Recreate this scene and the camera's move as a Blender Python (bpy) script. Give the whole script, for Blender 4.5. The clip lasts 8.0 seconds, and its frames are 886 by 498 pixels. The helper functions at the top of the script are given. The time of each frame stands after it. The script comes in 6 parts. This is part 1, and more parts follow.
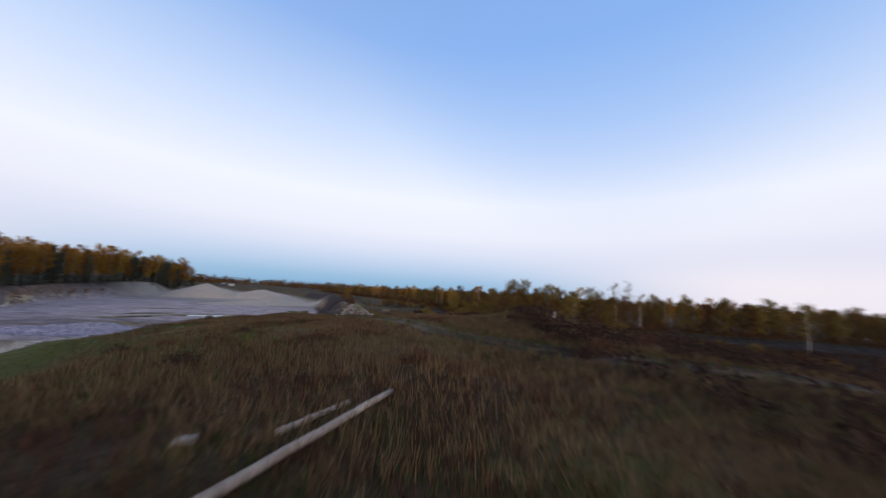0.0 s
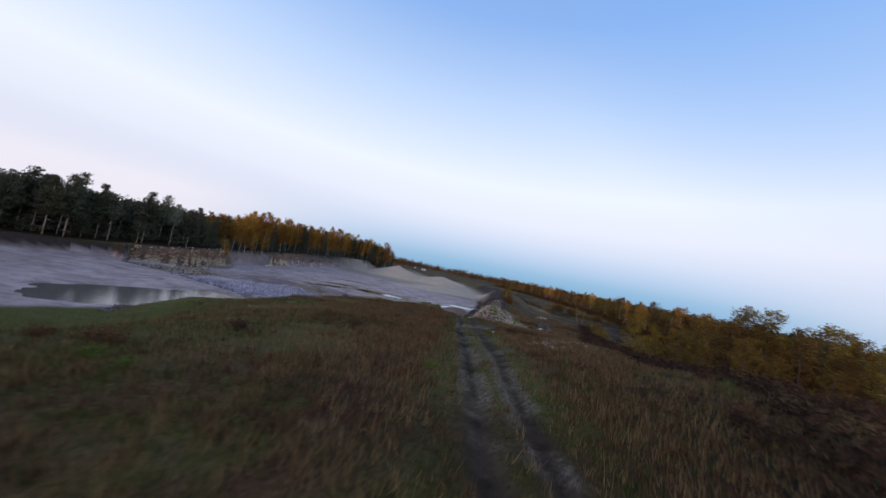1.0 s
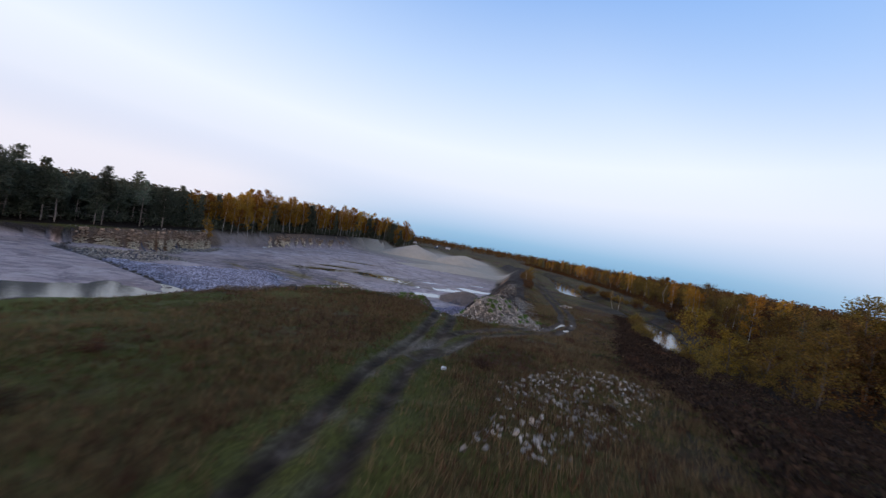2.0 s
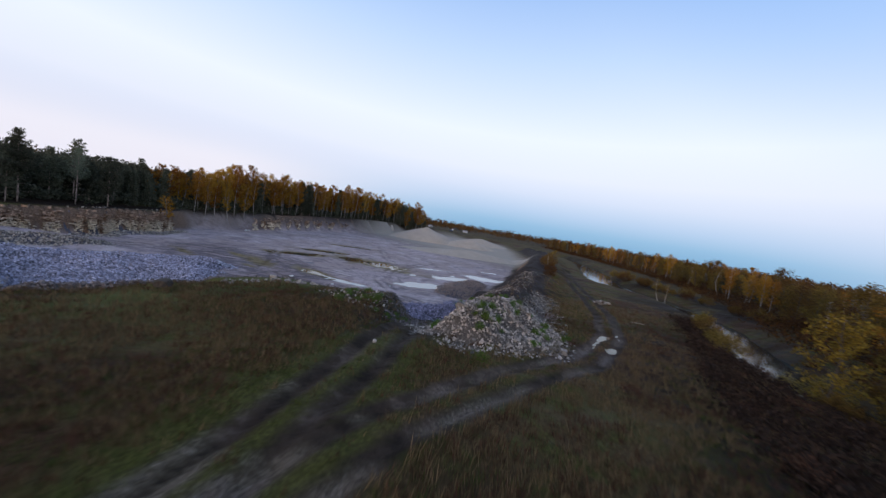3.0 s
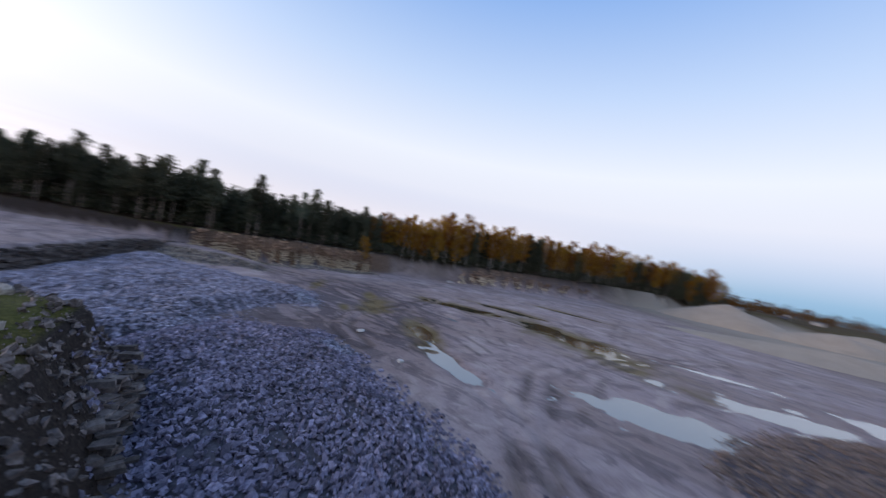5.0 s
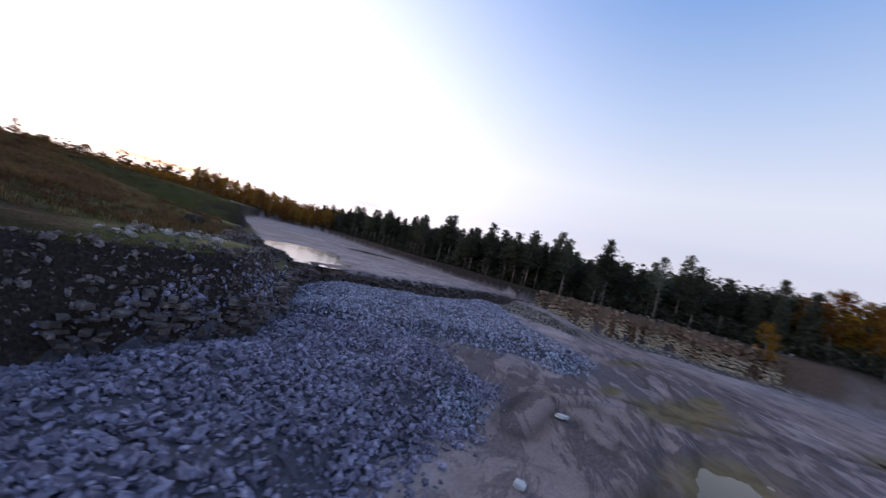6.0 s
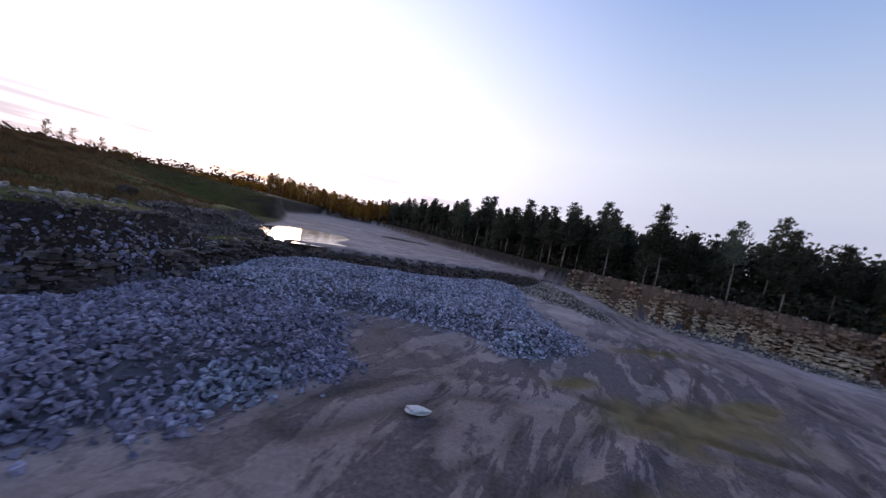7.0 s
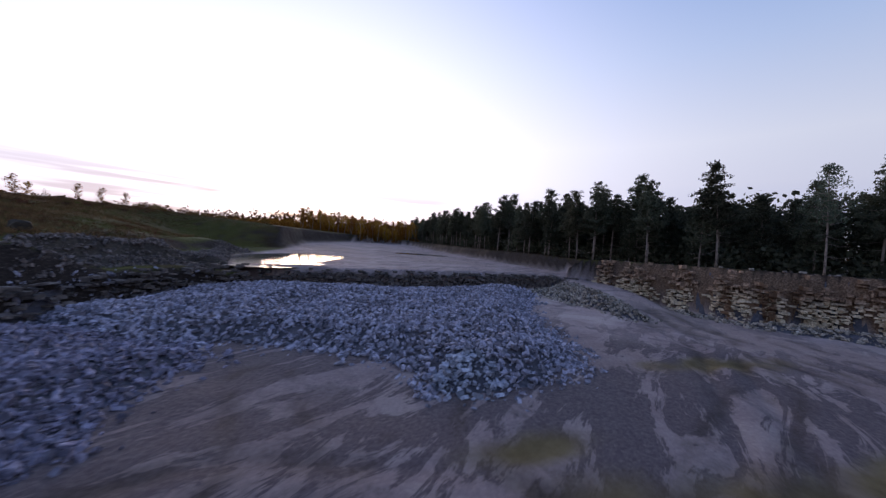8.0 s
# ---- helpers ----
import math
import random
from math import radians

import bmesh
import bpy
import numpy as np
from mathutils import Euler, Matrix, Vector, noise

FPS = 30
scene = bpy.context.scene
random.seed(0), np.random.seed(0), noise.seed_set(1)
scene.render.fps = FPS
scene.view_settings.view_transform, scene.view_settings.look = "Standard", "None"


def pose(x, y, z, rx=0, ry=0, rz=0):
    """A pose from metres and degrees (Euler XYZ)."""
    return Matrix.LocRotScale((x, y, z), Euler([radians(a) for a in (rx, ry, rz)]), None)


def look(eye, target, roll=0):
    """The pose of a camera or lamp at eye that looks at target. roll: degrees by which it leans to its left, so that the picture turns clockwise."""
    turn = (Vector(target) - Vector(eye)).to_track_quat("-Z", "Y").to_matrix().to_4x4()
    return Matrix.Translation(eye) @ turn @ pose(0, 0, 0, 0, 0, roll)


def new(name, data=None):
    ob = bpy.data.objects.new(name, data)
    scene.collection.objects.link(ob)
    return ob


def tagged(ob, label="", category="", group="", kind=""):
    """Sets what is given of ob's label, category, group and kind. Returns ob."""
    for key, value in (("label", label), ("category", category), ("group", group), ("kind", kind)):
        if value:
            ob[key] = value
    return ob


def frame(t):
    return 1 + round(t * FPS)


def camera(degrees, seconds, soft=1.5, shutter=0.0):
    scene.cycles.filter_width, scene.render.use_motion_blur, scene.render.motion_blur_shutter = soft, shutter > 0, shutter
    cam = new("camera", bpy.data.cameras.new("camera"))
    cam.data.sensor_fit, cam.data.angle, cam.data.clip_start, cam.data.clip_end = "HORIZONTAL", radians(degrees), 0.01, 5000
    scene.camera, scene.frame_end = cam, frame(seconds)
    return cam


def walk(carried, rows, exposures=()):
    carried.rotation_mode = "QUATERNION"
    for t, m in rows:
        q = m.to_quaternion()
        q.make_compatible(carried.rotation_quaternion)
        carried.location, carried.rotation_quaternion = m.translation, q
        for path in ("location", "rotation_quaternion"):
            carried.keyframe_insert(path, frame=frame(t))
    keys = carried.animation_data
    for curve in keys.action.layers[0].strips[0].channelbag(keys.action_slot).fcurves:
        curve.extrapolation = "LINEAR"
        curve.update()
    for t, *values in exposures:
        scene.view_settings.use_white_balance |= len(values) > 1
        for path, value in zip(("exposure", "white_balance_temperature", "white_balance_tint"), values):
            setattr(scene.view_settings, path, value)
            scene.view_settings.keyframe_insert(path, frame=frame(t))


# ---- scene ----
cam = camera(106.52, 8.0, soft=1.3, shutter=0.28)
PATH = [
    (0.00, (0.924, -10.583, 11.540), (0.724, -0.678, 12.901), 3.6),
    (0.50, (2.811, -1.688, 12.093), (-0.716, 7.573, 13.430), 5.9),
    (1.00, (3.780, 6.052, 13.027), (-1.505, 14.521, 13.630), 11.31),
    (1.20, (3.788, 8.932, 13.279), (-1.816, 17.211, 13.523), 12.33),
    (2.30, (-0.843, 29.378, 14.710), (-6.813, 37.389, 14.268), 9.31),
    (2.50, (-2.087, 32.914, 14.372), (-8.063, 40.906, 13.728), 8.59),
    (3.00, (-5.961, 41.629, 13.754), (-12.291, 49.331, 12.980), 9.58),
    (3.50, (-10.299, 49.199, 13.212), (-17.308, 56.268, 12.260), 12.24),
    (4.00, (-16.066, 57.506, 12.139), (-23.581, 64.095, 12.456), 12.49),
    (4.50, (-22.586, 65.294, 10.509), (-30.930, 70.805, 10.427), 14.22),
    (5.00, (-30.065, 73.069, 9.104), (-40.029, 73.910, 9.151), 10.80),
    (5.20, (-32.936, 76.176, 8.349), (-42.694, 73.990, 8.458), 12.05),
    (6.30, (-50.510, 81.696, 7.076), (-53.756, 72.240, 7.298), 15.10),
    (6.50, (-52.898, 81.745, 6.964), (-55.842, 72.195, 7.318), 15.70),
    (7.00, (-58.486, 80.597, 6.745), (-61.114, 70.963, 6.207), 11.46),
    (7.50, (-63.186, 78.145, 6.467), (-64.635, 68.278, 5.732), 5.29),
    (8.00, (-67.015, 74.795, 5.829), (-68.274, 64.877, 5.593), 3.92),
]
walk(cam, [(t, look(e, g, r)) for t, e, g, r in PATH], exposures=[(0.0, 0.08, 6800, 13), (1.0, 0.08, 6600, 11), (3.0, 0.1, 6520, 10), (5.0, 0.06, 6680, 12), (6.4, -0.22, 6380, 16), (8.0, -0.42, 6250, 18)])

# ---------------------------------------------------------------- light
SUN_AZ = 195.0      # degrees from +y towards -x
SUN_EL = 4.0
sa = radians(SUN_AZ)
SUN_WAY = (-math.sin(sa) * math.cos(radians(SUN_EL)), math.cos(sa) * math.cos(radians(SUN_EL)), math.sin(radians(SUN_EL)))
world = bpy.data.worlds.new("evening_sky")
scene.world = world
world.use_nodes = True
wn, wl = world.node_tree.nodes, world.node_tree.links
wn.clear()
# clear evening air: a Nishita sky, and over it the even blue-white of the dusk with its glow about the set sun
sky = wn.new("ShaderNodeTexSky")
sky.sky_type = 'NISHITA'
sky.sun_disc = False
sky.sun_elevation = radians(SUN_EL)
sky.sun_rotation = radians(-SUN_AZ)
sky.altitude = 60
sky.air_density, sky.dust_density, sky.ozone_density = 1.0, 1.5, 2.0
bg = wn.new("ShaderNodeBackground")
bg.inputs["Strength"].default_value = 0.02
wl.new(sky.outputs["Color"], bg.inputs["Color"])
co = wn.new("ShaderNodeTexCoord")
sep = wn.new("ShaderNodeSeparateXYZ")
wl.new(co.outputs["Generated"], sep.inputs["Vector"])
belt = wn.new("ShaderNodeValToRGB")
DUSK = [(0.0, (0.20, 0.41, 0.63)), (0.035, (0.26, 0.47, 0.71)), (0.075, (0.43, 0.57, 0.80)), (0.125, (0.62, 0.69, 0.87)), (0.175, (0.74, 0.78, 0.91)), (0.27, (0.79, 0.85, 0.96)), (0.45, (0.51, 0.665, 0.935)), (0.63, (0.25, 0.44, 0.83)), (0.82, (0.19, 0.34, 0.66)), (1.0, (0.17, 0.28, 0.55))]
while len(belt.color_ramp.elements) < len(DUSK):
    belt.color_ramp.elements.new(0.5)
for e, (p, c) in zip(belt.color_ramp.elements, DUSK):
    e.position, e.color = p, (c[0], c[1], c[2], 1)
wl.new(sep.outputs["Z"], belt.inputs["Fac"])
dot = wn.new("ShaderNodeVectorMath")
dot.operation = 'DOT_PRODUCT'
dot.inputs[1].default_value = SUN_WAY
wl.new(co.outputs["Generated"], dot.inputs[0])
front = wn.new("ShaderNodeMath")
front.operation = 'MAXIMUM'
front.inputs[1].default_value = 0.0
wl.new(dot.outputs["Value"], front.inputs[0])
glow = wn.new("ShaderNodeMath")
glow.operation = 'POWER'
glow.inputs[1].default_value = 3.2
wl.new(front.outputs["Value"], glow.inputs[0])
warm = wn.new("ShaderNodeMix")
warm.data_type, warm.blend_type = 'RGBA', 'ADD'
wl.new(glow.outputs["Value"], warm.inputs[0])
# towards the sunset side the low blue band gives way to a faint rose
turn_sun = wn.new("ShaderNodeMapRange")
turn_sun.interpolation_type = 'SMOOTHSTEP'
turn_sun.inputs["From Min"].default_value, turn_sun.inputs["From Max"].default_value = -0.98, -0.5
wl.new(dot.outputs["Value"], turn_sun.inputs["Value"])
near_rim = wn.new("ShaderNodeMapRange")
near_rim.interpolation_type = 'SMOOTHSTEP'
near_rim.inputs["From Min"].default_value, near_rim.inputs["From Max"].default_value = 0.19, 0.06
wl.new(sep.outputs["Z"], near_rim.inputs["Value"])
rosy = wn.new("ShaderNodeMath")
rosy.operation = 'MULTIPLY'
wl.new(turn_sun.outputs["Result"], rosy.inputs[0])
wl.new(near_rim.outputs["Result"], rosy.inputs[1])
rose = wn.new("ShaderNodeMix")
rose.data_type = 'RGBA'
wl.new(rosy.outputs["Value"], rose.inputs[0])
wl.new(belt.outputs["Color"], rose.inputs[6])
rose.inputs[7].default_value = (0.78, 0.77, 0.88, 1)
# the deepest blue stands high in the north-east, away from the set sun
away = wn.new("ShaderNodeVectorMath")
away.operation = 'DOT_PRODUCT'
away.inputs[1].default_value = (0.30, 0.62, 0.725)
wl.new(co.outputs["Generated"], away.inputs[0])
deep = wn.new("ShaderNodeMapRange")
deep.interpolation_type = 'SMOOTHSTEP'
deep.inputs["From Min"].default_value, deep.inputs["From Max"].default_value = 0.78, 1.0
deep.inputs["To Max"].default_value = 0.5
wl.new(away.outputs["Value"], deep.inputs["Value"])
azure = wn.new("ShaderNodeMix")
azure.data_type = 'RGBA'
wl.new(deep.outputs["Result"], azure.inputs[0])
wl.new(rose.outputs[2], azure.inputs[6])
azure.inputs[7].default_value = (0.20, 0.42, 0.86, 1)
wl.new(azure.outputs[2], warm.inputs[6])
warm.inputs[7].default_value = (1.15, 1.02, 1.0, 1)
# thin mauve streaks of cloud low in the south
flat = wn.new("ShaderNodeMapping")
flat.inputs["Scale"].default_value = (2.2, 2.2, 46.0)
wl.new(co.outputs["Generated"], flat.inputs["Vector"])
wisp = wn.new("ShaderNodeTexNoise")
wisp.inputs["Scale"].default_value, wisp.inputs["Detail"].default_value = 1.6, 6.0
wl.new(flat.outputs["Vector"], wisp.inputs["Vector"])
streak = wn.new("ShaderNodeMapRange")
streak.interpolation_type = 'SMOOTHSTEP'
streak.inputs["From Min"].default_value, streak.inputs["From Max"].default_value = 0.46, 0.66
wl.new(wisp.outputs["Fac"], streak.inputs["Value"])
low = wn.new("ShaderNodeMapRange")
low.interpolation_type = 'SMOOTHSTEP'
low.inputs["From Min"].default_value, low.inputs["From Max"].default_value = 0.17, 0.07
wl.new(sep.outputs["Z"], low.inputs["Value"])
veil = wn.new("ShaderNodeMath")
veil.operation = 'MULTIPLY'
wl.new(streak.outputs["Result"], veil.inputs[0])
wl.new(low.outputs["Result"], veil.inputs[1])
veil_b = wn.new("ShaderNodeMath")
veil_b.operation = 'MULTIPLY'
wl.new(veil.outputs["Value"], veil_b.inputs[0])
wl.new(glow.outputs["Value"], veil_b.inputs[1])
cloud = wn.new("ShaderNodeMix")
cloud.data_type = 'RGBA'
wl.new(veil_b.outputs["Value"], cloud.inputs[0])
wl.new(warm.outputs[2], cloud.inputs[6])
cloud.inputs[7].default_value = (0.70, 0.60, 0.68, 1)
dusk = wn.new("ShaderNodeBackground")
dusk.inputs["Strength"].default_value = 1.0
wl.new(cloud.outputs[2], dusk.inputs["Color"])
both = wn.new("ShaderNodeAddShader")
wl.new(bg.outputs["Background"], both.inputs[0])
wl.new(dusk.outputs["Background"], both.inputs[1])
wout = wn.new("ShaderNodeOutputWorld")
wl.new(both.outputs["Shader"], wout.inputs["Surface"])
sun_data = bpy.data.lights.new("sun", 'SUN')
sun_data.energy, sun_data.angle, sun_data.color = 1.5, radians(14), (1.0, 0.70, 0.48)
sun = new("sun", sun_data)
sun.matrix_world = look((0, 0, 60), (-SUN_WAY[0] * 60, -SUN_WAY[1] * 60, 60 - SUN_WAY[2] * 60))
scene.view_settings.exposure = 0.0

# ---------------------------------------------------------------- helpers


def smooth(a, b, x):
    u = np.clip((np.asarray(x, float) - a) / (b - a), 0, 1)
    return u * u * (3 - 2 * u)


def hash2(i, j, s):
    v = np.sin(i * 127.1 + j * 311.7 + s * 74.7) * 43758.5453
    return v - np.floor(v)


def vnoise(x, y, s=0.0):
    """Smooth value noise in 0..1."""
    i, j = np.floor(x), np.floor(y)
    u, v = x - i, y - j
    u, v = u * u * (3 - 2 * u), v * v * (3 - 2 * v)
    a, b = hash2(i, j, s), hash2(i + 1, j, s)
    c, d = hash2(i, j + 1, s), hash2(i + 1, j + 1, s)
    return (a * (1 - u) + b * u) * (1 - v) + (c * (1 - u) + d * u) * v


def fbm(x, y, s=0.0, octaves=4):
    total, amp, k = 0.0, 0.5, 1.0
    for o in range(octaves):
        total = total + amp * (vnoise(x * k + 17.3 * o, y * k - 9.1 * o, s + o) - 0.5) * 2
        amp, k = amp * 0.5, k * 2.03
    return total


def line_dist(x, y, pts, closed=False):
    """Distance to a polyline and the value 0..n along it."""
    best = np.full(np.shape(x), 1e9)
    along = np.zeros(np.shape(x))
    n = len(pts)
    for i in range(n if closed else n - 1):
        (ax, ay), (bx, by) = pts[i][:2], pts[(i + 1) % n][:2]
        dx, dy = bx - ax, by - ay
        u = np.clip(((x - ax) * dx + (y - ay) * dy) / (dx * dx + dy * dy), 0, 1)
        d = np.hypot(x - ax - u * dx, y - ay - u * dy)
        nearer = d < best
        best, along = np.where(nearer, d, best), np.where(nearer, i + u, along)
    return best, along


def inside(x, y, pts):
    res = np.zeros(np.shape(x), bool)
    n = len(pts)
    for i in range(n):
        (ax, ay), (bx, by) = pts[i], pts[(i + 1) % n]
        if ay == by:
            continue
        cross = (ay > y) != (by > y)
        res ^= cross & (x < (bx - ax) * (y - ay) / (by - ay) + ax)
    return res


def outside_dist(x, y, pts):
    """Signed distance to a closed outline, positive outside."""
    d, _ = line_dist(x, y, pts, True)
    return np.where(inside(x, y, pts), -d, d)


# ---------------------------------------------------------------- plan of the place
PIT = [(-37, 67.5), (-41, 65), (-46, 62), (-48, 56), (-49.5, 46), (-52.5, 39), (-61, 38), (-74, 34.5), (-85, 30.5),
       (-93, 33), (-97, 42), (-99, 48), (-104, 50.5), (-107, 57), (-115, 63), (-133, 91), (-152, 122), (-172, 165), (-188, 222),
       (-186, 285), (-160, 300), (-118, 245), (-76, 178), (-60, 145), (-50, 120), (-44, 102), (-37, 88), (-31, 76)]
BENCH = [(-52.5, 39), (-61, 38), (-74, 34.5), (-85, 30.5), (-94, 30), (-90, 14), (-84, -16), (-79, -46), (-72, -105), (-58, -150),
         (-40, -120), (-36, -40), (-42.5, -4), (-44.5, 8), (-44.5, 18), (-44.5, 26), (-47.5, 36.5)]
RAMP = [(-18.3, 51.9), (-23, 59.3), (-28, 68), (-35, 76.5)]
TRACK = [(26, 6), (14, 6.5), (8.5, 8), (4.4, 11), (2.0, 14.3), (-1.2, 20.2), (-4.2, 25.6), (-7.5, 31.5), (-10.4, 36.3), (-12.9, 41.6), (-15.9, 47.4)] + RAMP
BRANCH = [(-11.9, 40.5), (-13.3, 49), (-13.1, 57), (-12, 68), (-13, 80), (-16.5, 91), (-22, 103), (-33, 128), (-48, 165)]
RIVER = [(21, 73), (15, 78), (6.3, 87), (2.6, 97), (0.2, 112), (-3.4, 127), (-13, 145), (-31, 160), (-42, 186), (-62, 240), (-105, 310)]
BERM = [(-20, 62), (-21, 70), (-26, 82), (-33, 98), (-39.5, 112), (-48, 134), (-58, 160), (-74, 205), (-110, 262)]
FOREST = [(-70, -160), (-78, -100), (-85, -45), (-90, -15), (-95, 12), (-100, 25), (-105.5, 37), (-111, 46), (-114, 52), (-120, 64), (-132, 84),
          (-146, 105), (-163, 134), (-182, 175), (-195, 246)]
HAUL = [[(-90, 46), (-86.5, 57), (-78, 67), (-66, 73.5), (-52, 80), (-40, 82)], [(-91, 47), (-90, 60), (-88, 74), (-78, 92), (-70, 112)],
        [(-58, 70), (-63, 67.2), (-69, 67.6), (-75, 72), (-86, 77)], [(-36, 79), (-46, 80.5), (-58, 86), (-66, 96), (-76, 122)]]
# puddles of the pit floor: x, y, half length, half width, turn in degrees, depth
POOLS = [(-75.5, 97, 9.5, 4.2, 20, 0.27), (-66, 75.6, 4.4, 1.6, 8, 0.22), (-57, 77.6, 4.2, 1.2, 22, 0.27), (-52, 92.5, 7.4, 3.6, 62, 0.27),
         (-56.5, 109, 9, 3.2, 75, 0.27), (-55.5, 121, 7, 3.2, 35, 0.27), (-75.5, 69.4, 4.6, 1.6, -6, 0.125), (-86, 83.5, 5.6, 2.2, 68, 0.27),
         (-92.5, 92, 6, 1.5, 60, 0.27), (-71.2, 66.0, 1.5, 0.5, 10, 0.11), (-84.5, 59.0, 3.0, 0.7, 5, 0.14), (-75, 80, 3, 1.0, 40, 0.2),
         (-104, 110, 6, 1.3, 55, 0.27), (-68, 112, 4.5, 1.0, 60, 0.27), (-62, 134, 4, 1.2, 60, 0.27), (-82, 67.6, 2.6, 0.7, 8, 0.14)]
MILKY = (2, 3, 4, 5, 11, 13, 14)
WATER_Z, POND_Z, RIVER_Z = 0.0, 1.95, 2.6


def plateau(x, y):
    """The ground as it lies round the quarry."""
    east = np.interp(y, [-80, -28, -12, 12, 34, 47, 57, 68, 80, 100, 125, 150, 200], [8.2, 8.6, 8.9, 8.7, 8.5, 7.8, 6.6, 5.25, 4.9, 4.85, 4.2, 3.8, 4.3])
    east = east - (0.06 + 0.04 * smooth(-6, 6, y) - 0.02 * smooth(42, 55, y)) * np.clip(-3 - x, 0, 40) * smooth(68, 42, y)
    brow = np.interp(y, [-80, -42, -24, -12, -1, 6, 13, 26, 40], [-34, -29, -20, -9, -10, -15, -18, -23, -28])
    east = east - (0.06 * smooth(40, 28, y) + 0.20 * smooth(27, 13, y)) * np.clip(brow - x, 0, 14) * smooth(48, 30, y) * smooth(-8, 6, y)
    east = east - 0.8 * smooth(-32, -38, x) * smooth(46, 56, y) * smooth(80, 70, y)
    east = east + 0.75 * np.exp(-((x - 0.6) / 2.6) ** 2 - ((y + 0.2) / 2.0) ** 2)
    east = east - smooth(12, 55, x) * smooth(120, 40, y) * np.interp(y, [-60, 0, 60], [4.5, 4.2, 2.5])
    east = east + 1.5 * np.exp(-((x - 11) / 5.5) ** 2 - ((y - 28) / 10) ** 2)
    back, _ = line_dist(x, y, FOREST)
    west = 4.3 + 0.02 * np.clip(y - 30, 0, 160) + 0.05 * np.clip(back, 0, 8)
    z = west + (east - west) * smooth(-75, -55, x + 0.75 * np.clip(y - 110, 0, 250))
    far = smooth(180, 420, np.hypot(x + 50, y - 70))
    z = z * (1 - far) + 6.0 * far
    return z + 0.22 * fbm(x / 7, y / 7, 3, 4) + 0.07 * fbm(x / 1.3, y / 1.3, 5, 3)


def bluff_profile(d, y):
    ledge = np.interp(d, [0, 0.5, 1.1, 4.2, 4.8, 5.8, 10], [0.0, 0.34, 0.50, 0.56, 0.85, 0.95, 1.0])
    sheer = np.interp(d, [0, 0.4, 0.9, 1.4, 1.9, 3.2, 10], [0.0, 0.30, 0.50, 0.66, 0.88, 0.95, 1.0])
    return ledge + (sheer - ledge) * smooth(49, 54, y)


